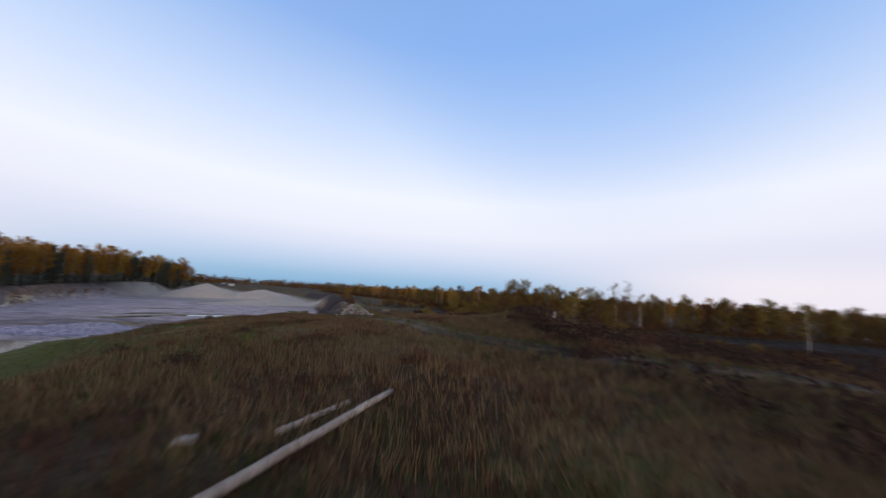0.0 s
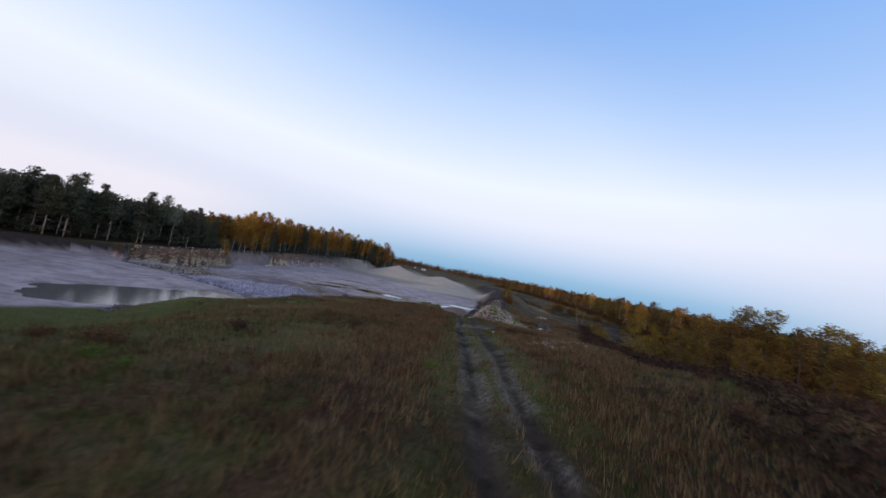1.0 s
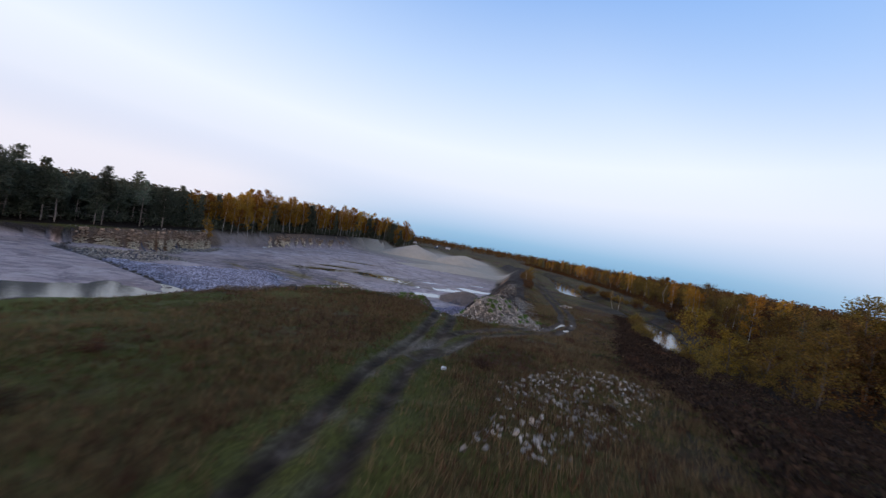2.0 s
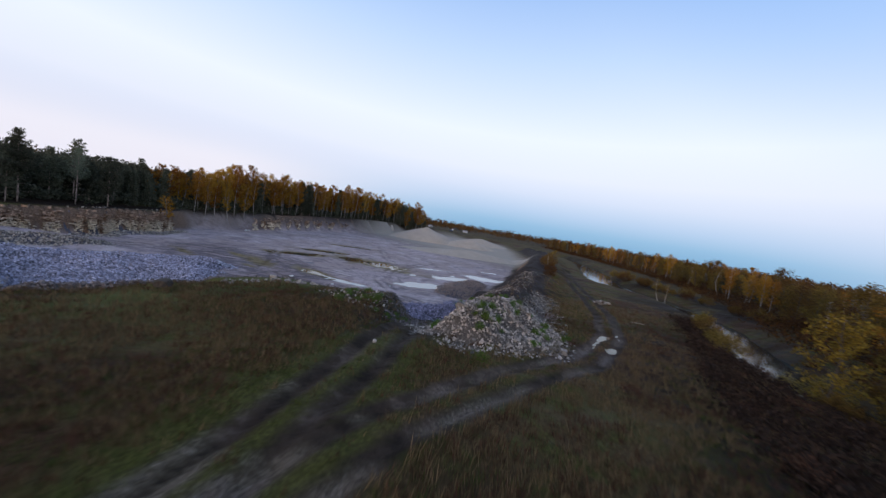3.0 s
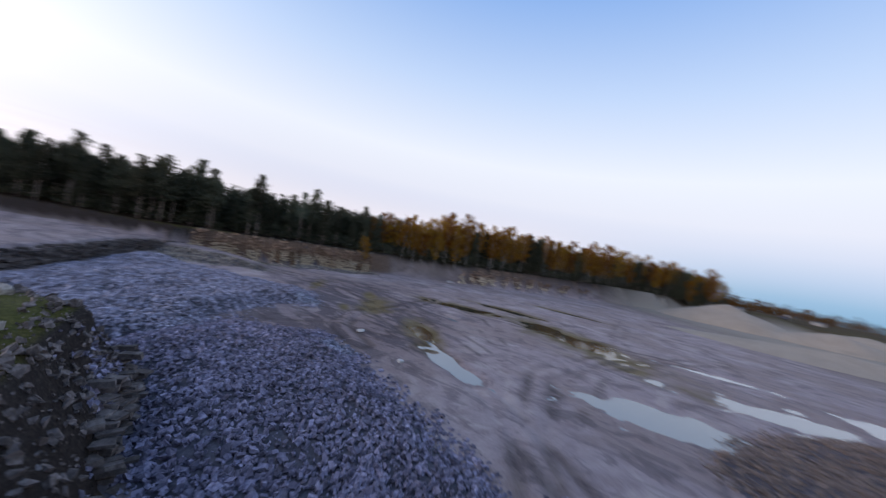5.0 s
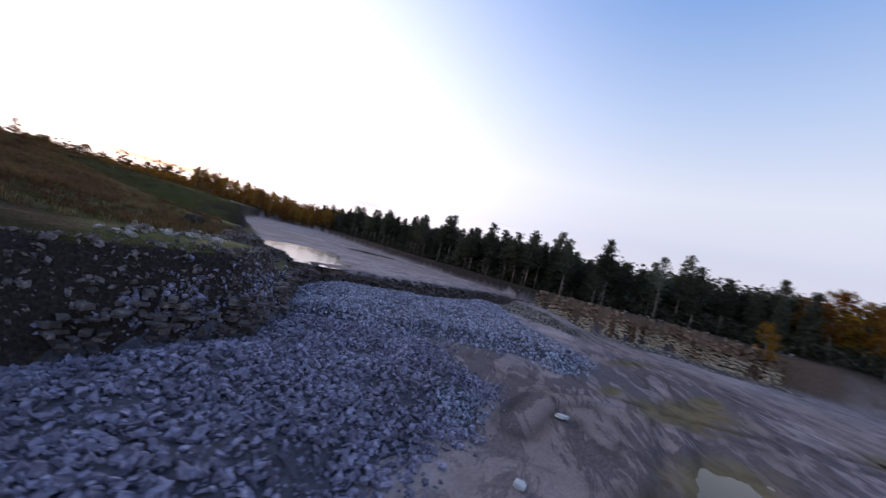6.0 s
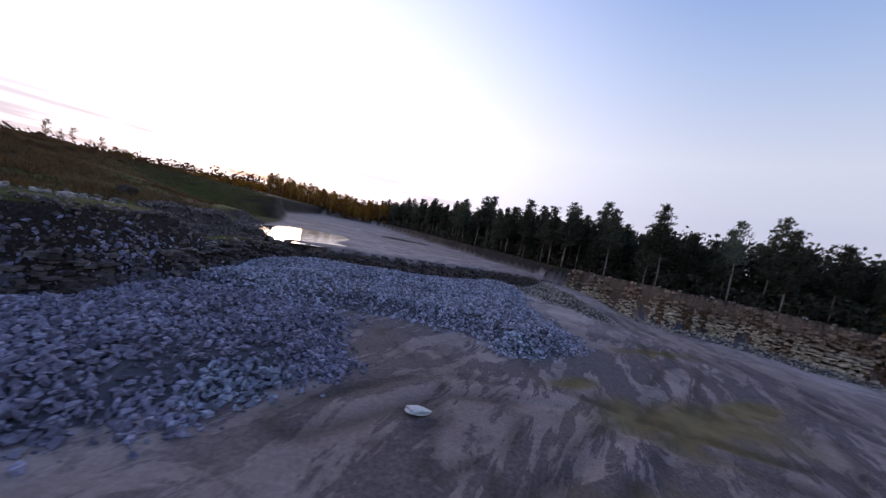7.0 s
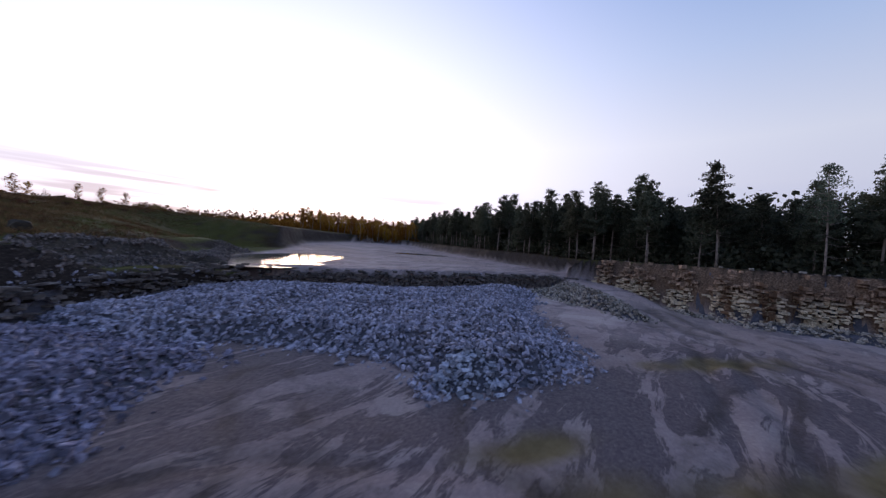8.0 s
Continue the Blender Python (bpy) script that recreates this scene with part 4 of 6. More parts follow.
def make_pine(seed, tall, bare, spread, thin=1.0, needles=None, size=0.15):
    """A pine: slim trunk, dead low twigs, and needle tufts along upswept boughs."""
    rng = np.random.default_rng(seed)
    bend = rng.normal(0, 0.25, 2)
    trunk_path = [(bend[0] * (k / 7) ** 2 * 2, bend[1] * (k / 7) ** 2 * 2, tall * 0.97 * k / 7) for k in range(8)]
    tubes = [tube(trunk_path, [0.115 * (1 - 0.86 * k / 7) * tall / 12 + 0.015 for k in range(8)], 7)]
    centres = []
    z = tall * 0.12
    while z < tall * 0.985:
        q = z / tall
        ring = rng.integers(3, 6)
        dead = q < bare
        if dead and rng.random() < 0.35:
            z += tall * 0.04
            continue
        w0 = rng.uniform(0, 6.28)
        for k in range(ring if not dead else 2):
            w = w0 + k * 6.28 / ring + rng.normal(0, 0.4)
            u = (q - bare) / (1 - bare)
            shape = (1.0 - max(u, 0)) ** 0.9 * min(1.0, 0.6 + 2.2 * max(u, 0)) if not dead else 0.75
            reach = spread * (0.14 + 0.86 * shape) * rng.uniform(0.5, 1.2)
            base = Vector((bend[0] * q * q * 2, bend[1] * q * q * 2, z))
            rise = rng.uniform(0.05, 0.5) if not dead else rng.uniform(-0.3, 0.1)
            tip = base + Vector((math.cos(w), math.sin(w), rise)) * reach
            mid = (base + tip) / 2 + Vector((0, 0, -0.08 * reach))
            tubes.append(tube([base, mid, tip], [0.03, 0.02, 0.007], 4))
            if not dead:
                for t in np.linspace(0.3, 1.05, max(2, int(reach * 3.4 * thin))):
                    p = base.lerp(tip, t)
                    centres.append((p.x + rng.normal(0, 0.2), p.y + rng.normal(0, 0.2), p.z + 0.08 + rng.normal(0, 0.12)))
        z += tall * rng.uniform(0.022, 0.042)
    centres.append((bend[0] * 2, bend[1] * 2, tall * 0.98))
    v, f = leaf_cloud(rng, centres, 0.21, 17 if thin > 0.8 else 12, size, 0.7, 2.4)
    wood = mesh_from("trunk", *join_tubes(tubes), M_PINEBARK, True)
    return wood, tri_mesh("crown", v, f, needles or M_NEEDLE)


def make_birch(seed, tall, leaves, crown_from, spread, bark, dense=1.0, size=0.2):
    rng = np.random.default_rng(seed)
    lean = rng.normal(0, 0.35, 2)
    bend = rng.normal(0, 0.3, 2)

    def stem(q):
        return Vector((lean[0] * q + bend[0] * math.sin(q * 3), lean[1] * q + bend[1] * math.sin(q * 3), tall * q))
    tubes = [tube([stem(k / 7) for k in range(8)], [0.11 * (1 - 0.88 * k / 7) * tall / 10 + 0.01 for k in range(8)], 6)]
    centres = []
    q = crown_from
    while q < 0.99:
        base = stem(q)
        w = rng.uniform(0, 6.28)
        u = (q - crown_from) / (1 - crown_from)
        reach = spread * (0.45 + 0.9 * math.sin(min(1, u * 0.85 + 0.15) * math.pi)) * rng.uniform(0.6, 1.1)
        tip = base + Vector((math.cos(w) * reach, math.sin(w) * reach, reach * rng.uniform(0.35, 1.0)))
        tubes.append(tube([base, (base + tip) / 2 + Vector((0, 0, 0.1 * reach)), tip], [0.03, 0.018, 0.006], 4))
        for t in (0.4, 0.65, 0.9, 1.05):
            p = base.lerp(tip, t)
            centres.append((p.x + rng.normal(0, 0.12), p.y + rng.normal(0, 0.12), p.z + rng.normal(0, 0.12)))
        q += rng.uniform(0.016, 0.034)
    v, f = leaf_cloud(rng, centres, 0.27, max(3, int(9 * dense)), size, 0.95, 1.4)
    wood = mesh_from("trunk", *join_tubes(tubes), bark, True)
    return wood, tri_mesh("crown", v, f, leaves)


def make_bush(seed, tall, wide, leaves, dense=1.0, size=0.13):
    rng = np.random.default_rng(seed)
    tubes, centres = [], []
    for k in range(int(16 + 6 * wide)):
        w, r = rng.uniform(0, 6.28), wide * math.sqrt(rng.random())
        h = tall * rng.uniform(0.5, 1.0) * (1.1 - 0.5 * r / wide)
        base = (0.25 * r * math.cos(w), 0.25 * r * math.sin(w), -0.15)
        mid = (0.6 * r * math.cos(w), 0.6 * r * math.sin(w), h * 0.55)
        tip = (r * math.cos(w) + rng.normal(0, 0.1), r * math.sin(w) + rng.normal(0, 0.1), h)
        tubes.append(tube([base, mid, tip], [0.03, 0.018, 0.005], 4))
        for t in (0.35, 0.6, 0.8, 1.0):
            p = Vector(mid).lerp(Vector(tip), t)
            centres.append((p.x + rng.normal(0, 0.15), p.y + rng.normal(0, 0.15), p.z + rng.normal(0, 0.12)))
    v, f = leaf_cloud(rng, centres, 0.22, max(3, int(10 * dense)), size, 0.9, 1.6)
    wood = mesh_from("stems", *join_tubes(tubes), M_TWIG, True)
    return wood, tri_mesh("foliage", v, f, leaves)


def plant_kind(name, woods, label, category, group, wood_name="trunk", leaf_name="crown"):
    """A function that sets one plant of a kind on the ground."""
    count = [0]

    def put(x, y, scale=1.0, variant=None, text="", lean=0.0, deep=0.08, z=None):
        wood, crown = woods[(count[0] if variant is None else variant) % len(woods)]
        count[0] += 1
        zz = (height_at(x, y) if z is None else z) - deep
        ob = thing(name, text or label, category, group=group)
        ob.matrix_world = Matrix.LocRotScale((x, y, zz), Euler((radians(lean), 0, hash2(x * 0.37, y * 0.51, 3.3) * 6.283)), (scale,) * 3)
        under(wood_name, wood, ob)
        under(leaf_name, crown, ob)
        return ob
    return put


pines = [make_pine(100 + k, 12.5 + (k % 3) * 0.8, 0.26 + 0.06 * (k % 4), 2.5 + 0.35 * (k % 3)) for k in range(7)]
open_pine = [make_pine(131, 12.8, 0.46, 2.4, 0.55, M_PALENEEDLE, 0.13)]
dark_pines = [make_pine(150 + k, 11.5, 0.1, 1.9) for k in range(3)]
birches = [make_birch(200 + k, 11 + (k % 3), M_YELLOW, 0.26 + 0.05 * (k % 3), 1.6, M_BIRCHBARK, 1.8, 0.2) for k in range(6)]
olives = [make_birch(230 + k, 7.5 + (k % 3), M_OLIVE, 0.1, 1.75, M_TWIG, 2.6, 0.14) for k in range(4)]
rusty = [make_birch(250 + k, 7.5 + (k % 2), M_RUSTY, 0.15, 1.4, M_TWIG, 1.9, 0.14) for k in range(3)]
golden = [make_birch(260 + k, 8.5, M_GOLDEN, 0.08, 1.9, M_TWIG, 1.6, 0.17) for k in range(2)]
thin_birch = [make_birch(270 + k, 7 + k, M_OLIVE, 0.35, 0.8, M_BIRCHBARK, 0.35, 0.16) for k in range(3)]
bushes = [make_bush(300 + k, 2.4 + 0.4 * k, 1.6 + 0.2 * k, (M_OLIVE, M_RUSTY, M_OLIVE)[k], 1.7, 0.1) for k in range(3)]
low_bushes = [make_bush(320 + k, 1.2, 1.0, (M_DARKBRUSH, M_RUSTGRASS)[k % 2], 0.9, 0.08) for k in range(3)]
weeds = [make_bush(340 + k, 0.8, 0.4, M_PLANT, 0.8, 0.08) for k in range(2)]

set_pine = plant_kind("pine_tree", pines, "tall Scots pine with a bare reddish trunk and dark needles", "pine tree", "pines of the forest edge")
set_open = plant_kind("pine_tree", open_pine, "slender pale pine with open sparse crown and dead low branches", "pine tree", "pines of the forest edge")
set_dark = plant_kind("pine_tree", dark_pines, "dense dark young pine with branches to the ground", "pine tree", "pines of the forest edge")
set_birch = plant_kind("birch_tree", birches, "white-stemmed birch with golden autumn leaves", "birch tree", "birches of the forest edge")
set_olive = plant_kind("deciduous_tree", olives, "riverside tree with fading olive-yellow leaves", "tree", "riverside trees")
set_golden = plant_kind("willow_tree", golden, "golden-yellow willow tree on the river bank", "tree", "riverside trees")
set_rusty = plant_kind("deciduous_tree", rusty, "half-bare riverside tree with rusty brown leaves", "tree", "riverside trees")
set_thin = plant_kind("birch_tree", thin_birch, "thin nearly bare birch sapling with a pale stem", "birch tree", "riverside trees")
set_bush = plant_kind("willow_bush", bushes, "dense willow bush with fading yellow-brown leaves", "bush", "riverside bushes", "stems", "foliage")
set_low = plant_kind("low_bush", low_bushes, "low twiggy bush with rusty autumn leaves", "bush", "bushes of the meadow", "stems", "foliage")
set_weed = plant_kind("weed_clump", weeds, "pale green leafy weed clump in dry grass", "weed", "weeds of the meadow", "stems", "foliage")


def along(line, s):
    """The place s metres along a line and its unit direction."""
    for (ax, ay), (bx, by) in zip(line[:-1], line[1:]):
        n = math.hypot(bx - ax, by - ay)
        if s <= n:
            return ax + (bx - ax) * s / n, ay + (by - ay) * s / n, (bx - ax) / n, (by - ay) / n
        s -= n
    return bx, by, (bx - ax) / n, (by - ay) / n


def length_of(line):
    return sum(math.hypot(b[0] - a[0], b[1] - a[1]) for a, b in zip(line[:-1], line[1:]))


# the pines that stand out on the edge
set_pine(-104.9, 36.9, 0.84, 0)
set_pine(-106, 38.2, 0.94, 2)
set_open(-110.9, 45.6, 0.92)
set_pine(-113.2, 50.6, 0.86, 4)
set_pine(-98.6, 23.5, 0.92, 5)
set_pine(-97.4, 20.5, 0.9, 1)
set_pine(-102.2, 31, 0.86, 3)
set_birch(-112.5, 60.9, 0.7, 1, "small golden birch standing alone before the pines")
# forest edge
rng = np.random.default_rng(5)
total = length_of(FOREST)
for row in range(3):
    s = 1.5 * row
    while s < total:
        x, y, dx, dy = along(FOREST, s)
        back = 2.0 + row * 3.6 + rng.uniform(-1.2, 1.2)
        px, py = x - dy * back, y + dx * back
        golden = smooth(56, 66, py) * (1 - 0.75 * smooth(112, 118, py) * smooth(128, 122, py)) * (1 - 0.35 * smooth(130, 150, py))
        golden *= 1 - smooth(235, 250, py)
        if not (row == 0 and 30 < py < 66):
            if rng.random() < golden * (0.92 if row < 3 else 0.75):
                set_birch(px, py, rng.uniform(0.8, 1.08) * (1.2 if 80 < py < 150 else 1.35 if py > 150 else 1.0))
            elif py > 60:
                set_dark(px, py, rng.uniform(0.75, 1.0) * (1.4 if py > 100 else 1.1))
            elif row < 2 and rng.random() < 0.62:
                set_pine(px, py, rng.uniform(0.68, 0.96) * (1.15 if py < 32 else 1.0))
            else:
                (set_dark if rng.random() < 0.55 else set_pine)(px, py, rng.uniform(0.62, 0.86) * (1.15 if py < 32 else 1.0))
        s += rng.uniform(2.6, 5.2) if row == 0 else rng.uniform(2.8, 4.6)


def deep_woods():
    """The dense inside of the forest behind its edge trees: crowns, stems and dark brush, joined."""
    rng = np.random.default_rng(55)
    sets = {"pine": [], "gold": [], "brush": []}
    s = 0.0
    while s < length_of(FOREST):
        x, y, dx, dy = along(FOREST, s)
        for row in range(5):
            back = 10 + row * 5 + rng.uniform(-2, 2)
            px, py = x - dy * back + rng.uniform(-1, 1), y + dx * back + rng.uniform(-1, 1)
            base = float(plateau(np.array([px]), np.array([py]))[0])
            gold = 62 < py < 235 and not 112 < py < 128 and rng.random() < 0.7
            h = rng.uniform(7.5, 11.0) * (1.2 if 80 < py < 150 else 1.4 if py > 150 else 1.0)
            tops = [[px + rng.normal(0, 0.5), py + rng.normal(0, 0.5), base + h * q] for q in np.linspace(0.3, 0.95, 8)]
            sets["gold" if gold else "pine"].append(np.array(tops))
        for back in (3.5, 6, 9, 12, 16, 20, 26):
            px, py = x - dy * back + rng.uniform(-1.5, 1.5), y + dx * back + rng.uniform(-1.5, 1.5)
            base = float(plateau(np.array([px]), np.array([py]))[0])
            sets["brush"].append(np.array([[px + rng.normal(0, 0.8), py + rng.normal(0, 0.8), base + q] for q in (0.2, 0.6, 1.1, 1.7, 2.5)]))
        s += 2.0
    for key, spread, per, size, mat, text in (("pine", 0.85, 34, 0.42, M_NEEDLE, "dense dark pine forest behind the forest edge"), ("gold", 0.8, 26, 0.38, M_YELLOW, "golden birch wood behind the forest edge"),
                                              ("brush", 0.6, 13, 0.36, M_NEEDLE, "dark undergrowth at the foot of the forest")):
        v, f = leaf_cloud(rng, np.concatenate(sets[key]), spread, per, size, 0.7, 1.6)
        thing("forest_" + {"pine": "interior", "gold": "birchwood", "brush": "undergrowth"}[key], text, "forest", kind="stuff", me=tri_mesh("forest", v, f, mat))


deep_woods()
# woods that close the bench to the south
for k in range(120):
    x, y = -88 + 84 * rng.random(), -118 - 40 * rng.random()
    set_birch(x, y, rng.uniform(0.7, 1.0))


def south_woods():
    """The closed golden wood behind the birches at the far end of the bench, joined."""
    rng = np.random.default_rng(66)
    spots = []
    for k in range(330):
        x, y = -92 + 130 * rng.random(), -126 - 55 * rng.random()
        base, h = float(plateau(np.array([x]), np.array([y]))[0]) - 2.5, rng.uniform(4.5, 7.5)
        spots += [[x + rng.normal(0, 0.8), y + rng.normal(0, 0.8), base + h * q] for q in np.linspace(0.05, 0.95, 9)]
    v, f = leaf_cloud(rng, spots, 0.9, 12, 0.7, 0.8, 1.5)
    thing("forest_birchwood", "golden brown wood closing the far end of the bench", "forest", kind="stuff", me=tri_mesh("forest", v, f, M_YELLOW))


south_woods()
# riverside woods beyond the water and east of the meadow
EASTWOOD = [(190, 70), (120, 95), (70, 98), (44, 88), (30, 78), (24, 80), (15, 91), (9.5, 108), (7, 128), (5, 152), (0, 172), (-10, 200), (-30, 246), (-80, 320), (-150, 390)]
total = length_of(EASTWOOD)
for row in range(4):
    s = 2.0 * row
    while s < total:
        x, y, dx, dy = along(EASTWOOD, s)
        back = 3.0 + row * 5.0 + rng.uniform(-2, 2)
        px, py = x + dy * back, y - dx * back
        pick = rng.random()
        if pick < 0.38:
            set_olive(px, py, rng.uniform(0.9, 1.35))
        elif pick < 0.62:
            if py > 105:
                set_birch(px, py, rng.uniform(0.7, 0.98))
            else:
                set_olive(px, py, rng.uniform(0.75, 1.1))
        elif pick < 0.85:
            set_rusty(px, py, rng.uniform(0.85, 1.3))
        elif pick < 0.93:
            set_thin(px, py, rng.uniform(0.9, 1.4))
        else:
            set_dark(px, py, rng.uniform(0.6, 0.85))
        s += rng.uniform(2.6, 5.0) * (1 + s / total)


for x, y, k in ((6, 83, 0.7), (8.5, 80, 0.8), (9, 74, 0.75), (12, 68, 0.85), (15, 64, 0.8), (19, 66, 0.75), (25, 70, 0.8), (12.5, 78, 0.9), (4, 68, 0.45)):
    set_olive(x, y, k)
for k in range(64):
    x, y, dx, dy = along(RIVER, 18 + 1.9 * k)
    side = 1 if k % 3 else -1
    off = side * rng.uniform(4.2, 9.0)
    if side == -1 and y > 90:
        continue
    if side == 1 and 92 < y < 175:
        off = 11 + rng.uniform(0, 3)
    set_bush(x + dy * off, y - dx * off, rng.uniform(0.6, 1.35))
for k in range(60):
    x, y = rng.uniform(14, 60), rng.uniform(22, 64)
    set_bush(x, y, rng.uniform(0.3, 0.7))
for x, y, k in ((61, 122, 1.7), (65, 119, 1.9), (71, 117, 1.8), (66, 51, 1.3)):
    set_thin(x, y, k)
# leaning birches, a rusty sapling and willows on the river's near bank
for x, y, k, lean in ((-15.6, 141, 0.72, 5), (-14.2, 142, 0.66, 8), (-39.5, 127, 0.6, -4)):
    set_thin(x, y, k, lean=lean)
for x, y, k in ((-41.5, 131, 1.3), (-38, 125, 1.0), (-45, 140, 1.4), (-35.5, 118, 0.8)):
    set_bush(x, y, k, 1)
for x, y, k in ((3.2, 88.5, 1.2), (5.0, 84, 1.1), (1.5, 94, 0.5), (-3.6, 96, 1.0), (-4.6, 99.5, 1.1), (-5.4, 103, 1.0), (-3.4, 92.5, 0.9), (-6.2, 107, 1.1)):
    set_bush(x, y, k)
for x, y, k in ((2.9, 84.5, 1.0), (6.8, 78, 0.75), (-47, 150, 0.6)):
    set_golden(x, y, k)
# dark brush of the slope towards the river
for k in range(110):
    y = 6 + 104 * rng.random()
    x = float(np.interp(y, [0, 20, 45, 58, 70, 90, 120], [8, 8, 4, -1, -4, -6, -11])) + rng.random() ** 1.5 * (14 if y < 60 else 7)
    if line_dist(np.array([x]), np.array([y]), RIVER)[0][0] > 6.5:
        set_low(x, y, rng.uniform(0.35, 0.9))
# saplings and bushes on the brow that stand against the southern sky
for x, y, k in ((26, -17, 0.55), (23, -17, 0.48), (13, -18, 0.42), (9, -20, 0.36), (3, -19, 0.34)):
    set_birch(x, y, k, text="small golden birch on the grassy brow")
for x, y, k in ((-2, -18, 0.8), (0, -19, 0.6), (-5, -20, 0.5), (6, -18, 0.5), (-13, -20, 0.5), (-18, -22, 0.6), (-23, -24, 0.6), (-27, -28, 0.7)):
    set_bush(x, y, k)
# shrubs and saplings along the skyline of the meadow
for x, y, k in ((39, -31, 1.0), (36, -35, 0.8), (21, -34, 0.75), (24, -38, 0.5), (17, -37, 0.5)):
    set_thin(x, y, k)
for x, y, k in ((4.4, -31, 1.15), (10, -34, 0.7), (15, -36, 0.6), (-4, -40, 0.6), (-10, -44, 0.45), (28, -30, 0.6), (33, -30, 0.6)):
    set_bush(x, y, k)
for x, y in ((-4, 19.5), (11, 32.8), (8.2, 29.6), (-11, 9.8), (-9.8, 10.4), (9.5, 36), (-15.5, 58.5), (-30, 58), (-26.8, 61), (-29.2, 61.5), (-19, 66), (-18.2, 63), (-16.5, 65)):
    set_weed(x, y, 0.4 + 0.4 * hash2(x, y, 1))
for k in range(46):
    a = rng.uniform(0, 1)
    x, y = rng.uniform(-20, 14), rng.uniform(-4, 66)
    if line_dist(np.array([x]), np.array([y]), TRACK)[0][0] > 3 and line_dist(np.array([x]), np.array([y]), BRANCH)[0][0] > 3 and math.hypot(x, y + 10) > 7:
        set_low(x, y, rng.uniform(0.3, 0.65))


def thicket():
    """Brown brush that fills the river banks and the floor of the woods beyond, joined."""
    rng = np.random.default_rng(91)
    spots = []
    s = 0.0
    while s < length_of(EASTWOOD):
        x, y, dx, dy = along(EASTWOOD, s)
        for back in (-3, 0, 3, 7, 12, 18):
            spots.append((x + dy * back + rng.uniform(-1.5, 1.5), y - dx * back + rng.uniform(-1.5, 1.5), rng.uniform(1.0, 2.6) + (1.5 if back > 3 else 0)))
        s += 2.0
    x, y, top = np.array(spots).T
    dry = line_dist(x, y, RIVER)[0] > 4.6
    x, y, top = x[dry], y[dry], top[dry]
    base = height(x, y)
    spots = np.concatenate([np.stack([x + rng.normal(0, 0.9, len(x)), y + rng.normal(0, 0.9, len(x)), base + top * q], -1) for q in (0.15, 0.4, 0.65, 0.9)])
    v, f = leaf_cloud(rng, spots, 0.6, 13, 0.24, 0.7, 1.8)
    thing("riverside_thicket", "tangled brown brush along the river banks", "thicket", kind="stuff", me=tri_mesh("thicket", v, f, M_RUSTY))


thicket()


def meadow_brush():
    """Withered brown brush on the low ground towards the river, joined."""
    rng = np.random.default_rng(93)
    spots = []
    for k in range(1500):
        x, y = 9 + 75 * rng.random() ** 1.3, -6 + 74 * rng.random()
        if line_dist(np.array([x]), np.array([y]), TRACK)[0][0] < 3 or line_dist(np.array([x]), np.array([y]), RIVER)[0][0] < 6:
            continue
        spots.append((x, y, rng.uniform(0.4, 1.1)))
    for k in range(900):
        y = 38 + 72 * rng.random()
        x = float(np.interp(y, [38, 45, 58, 70, 90, 110], [5, 4, -1, -4, -6.5, -10])) + 13 * rng.random() ** 1.4
        if line_dist(np.array([x]), np.array([y]), RIVER)[0][0] > 5:
            spots.append((x, y, rng.uniform(0.3, 0.8)))
    x, y, top = np.array(spots).T
    base = height(x, y)
    c = np.concatenate([np.stack([x + rng.normal(0, 0.5, len(x)), y + rng.normal(0, 0.5, len(x)), base + top * q], -1) for q in (0.1, 0.35, 0.6, 0.9)])
    v, f = leaf_cloud(rng, c, 0.35, 11, 0.13, 0.6, 2.2)
    thing("meadow_brush", "withered dark brown brush on the low meadow", "brush", kind="stuff", me=tri_mesh("brush", v, f, M_DARKBRUSH))


meadow_brush()


def far_woods():
    """Distant woods: many small crowns along the horizon, joined."""
    rng = np.random.default_rng(77)
    w = rng.uniform(0, 2 * math.pi, 9000)
    r = np.where((w > 0.3) & (w < 2.6), 330, 230) + 900 * rng.random(9000) ** 1.6
    x, y = -50 + r * np.cos(w), 60 + r * np.sin(w)
    ok = (outside_dist(x, y, PIT) > 60) & ~((x > -260) & (x < -60) & (y > 180) & (y < 420)) & ~((x > -80) & (x < 40) & (y > -160) & (y < -20))
    x, y = x[ok], y[ok]
    h, base = rng.uniform(7, 12, len(x)), plateau(x, y)
    c = np.concatenate([np.stack([x, y, base + h * q], -1) for q in (0.35, 0.55, 0.75, 0.92)])
    v, f = leaf_cloud(rng, c, 1.7, 8, 1.15, 0.7, 1.4)
    me = tri_mesh("far_woods", v, f, M_RUSTY)
    return thing("far_woods", "distant brown and golden autumn woods along the horizon", "woods", kind="stuff", me=me)


far_woods()


# ---------------------------------------------------------------- heaps of stone
def scatter_in(rng, pts, n):
    xs, ys = [p[0] for p in pts], [p[1] for p in pts]
    x, y = rng.uniform(min(xs), max(xs), n * 4), rng.uniform(min(ys), max(ys), n * 4)
    ok = inside(x, y, pts)
    return x[ok][:n], y[ok][:n]


def heap_top(x, y, pts, tall, wide, seed):
    d = -outside_dist(x, y, pts) + 0.8 * fbm(x / 3, y / 3, seed)
    return tall * smooth(0, wide, d) * (1 + 0.45 * fbm(x / 5, y / 5, seed + 1, 3)) + 0.12 * fbm(x / 1.2, y / 1.2, seed + 2, 2) * smooth(0, 1.0, d)


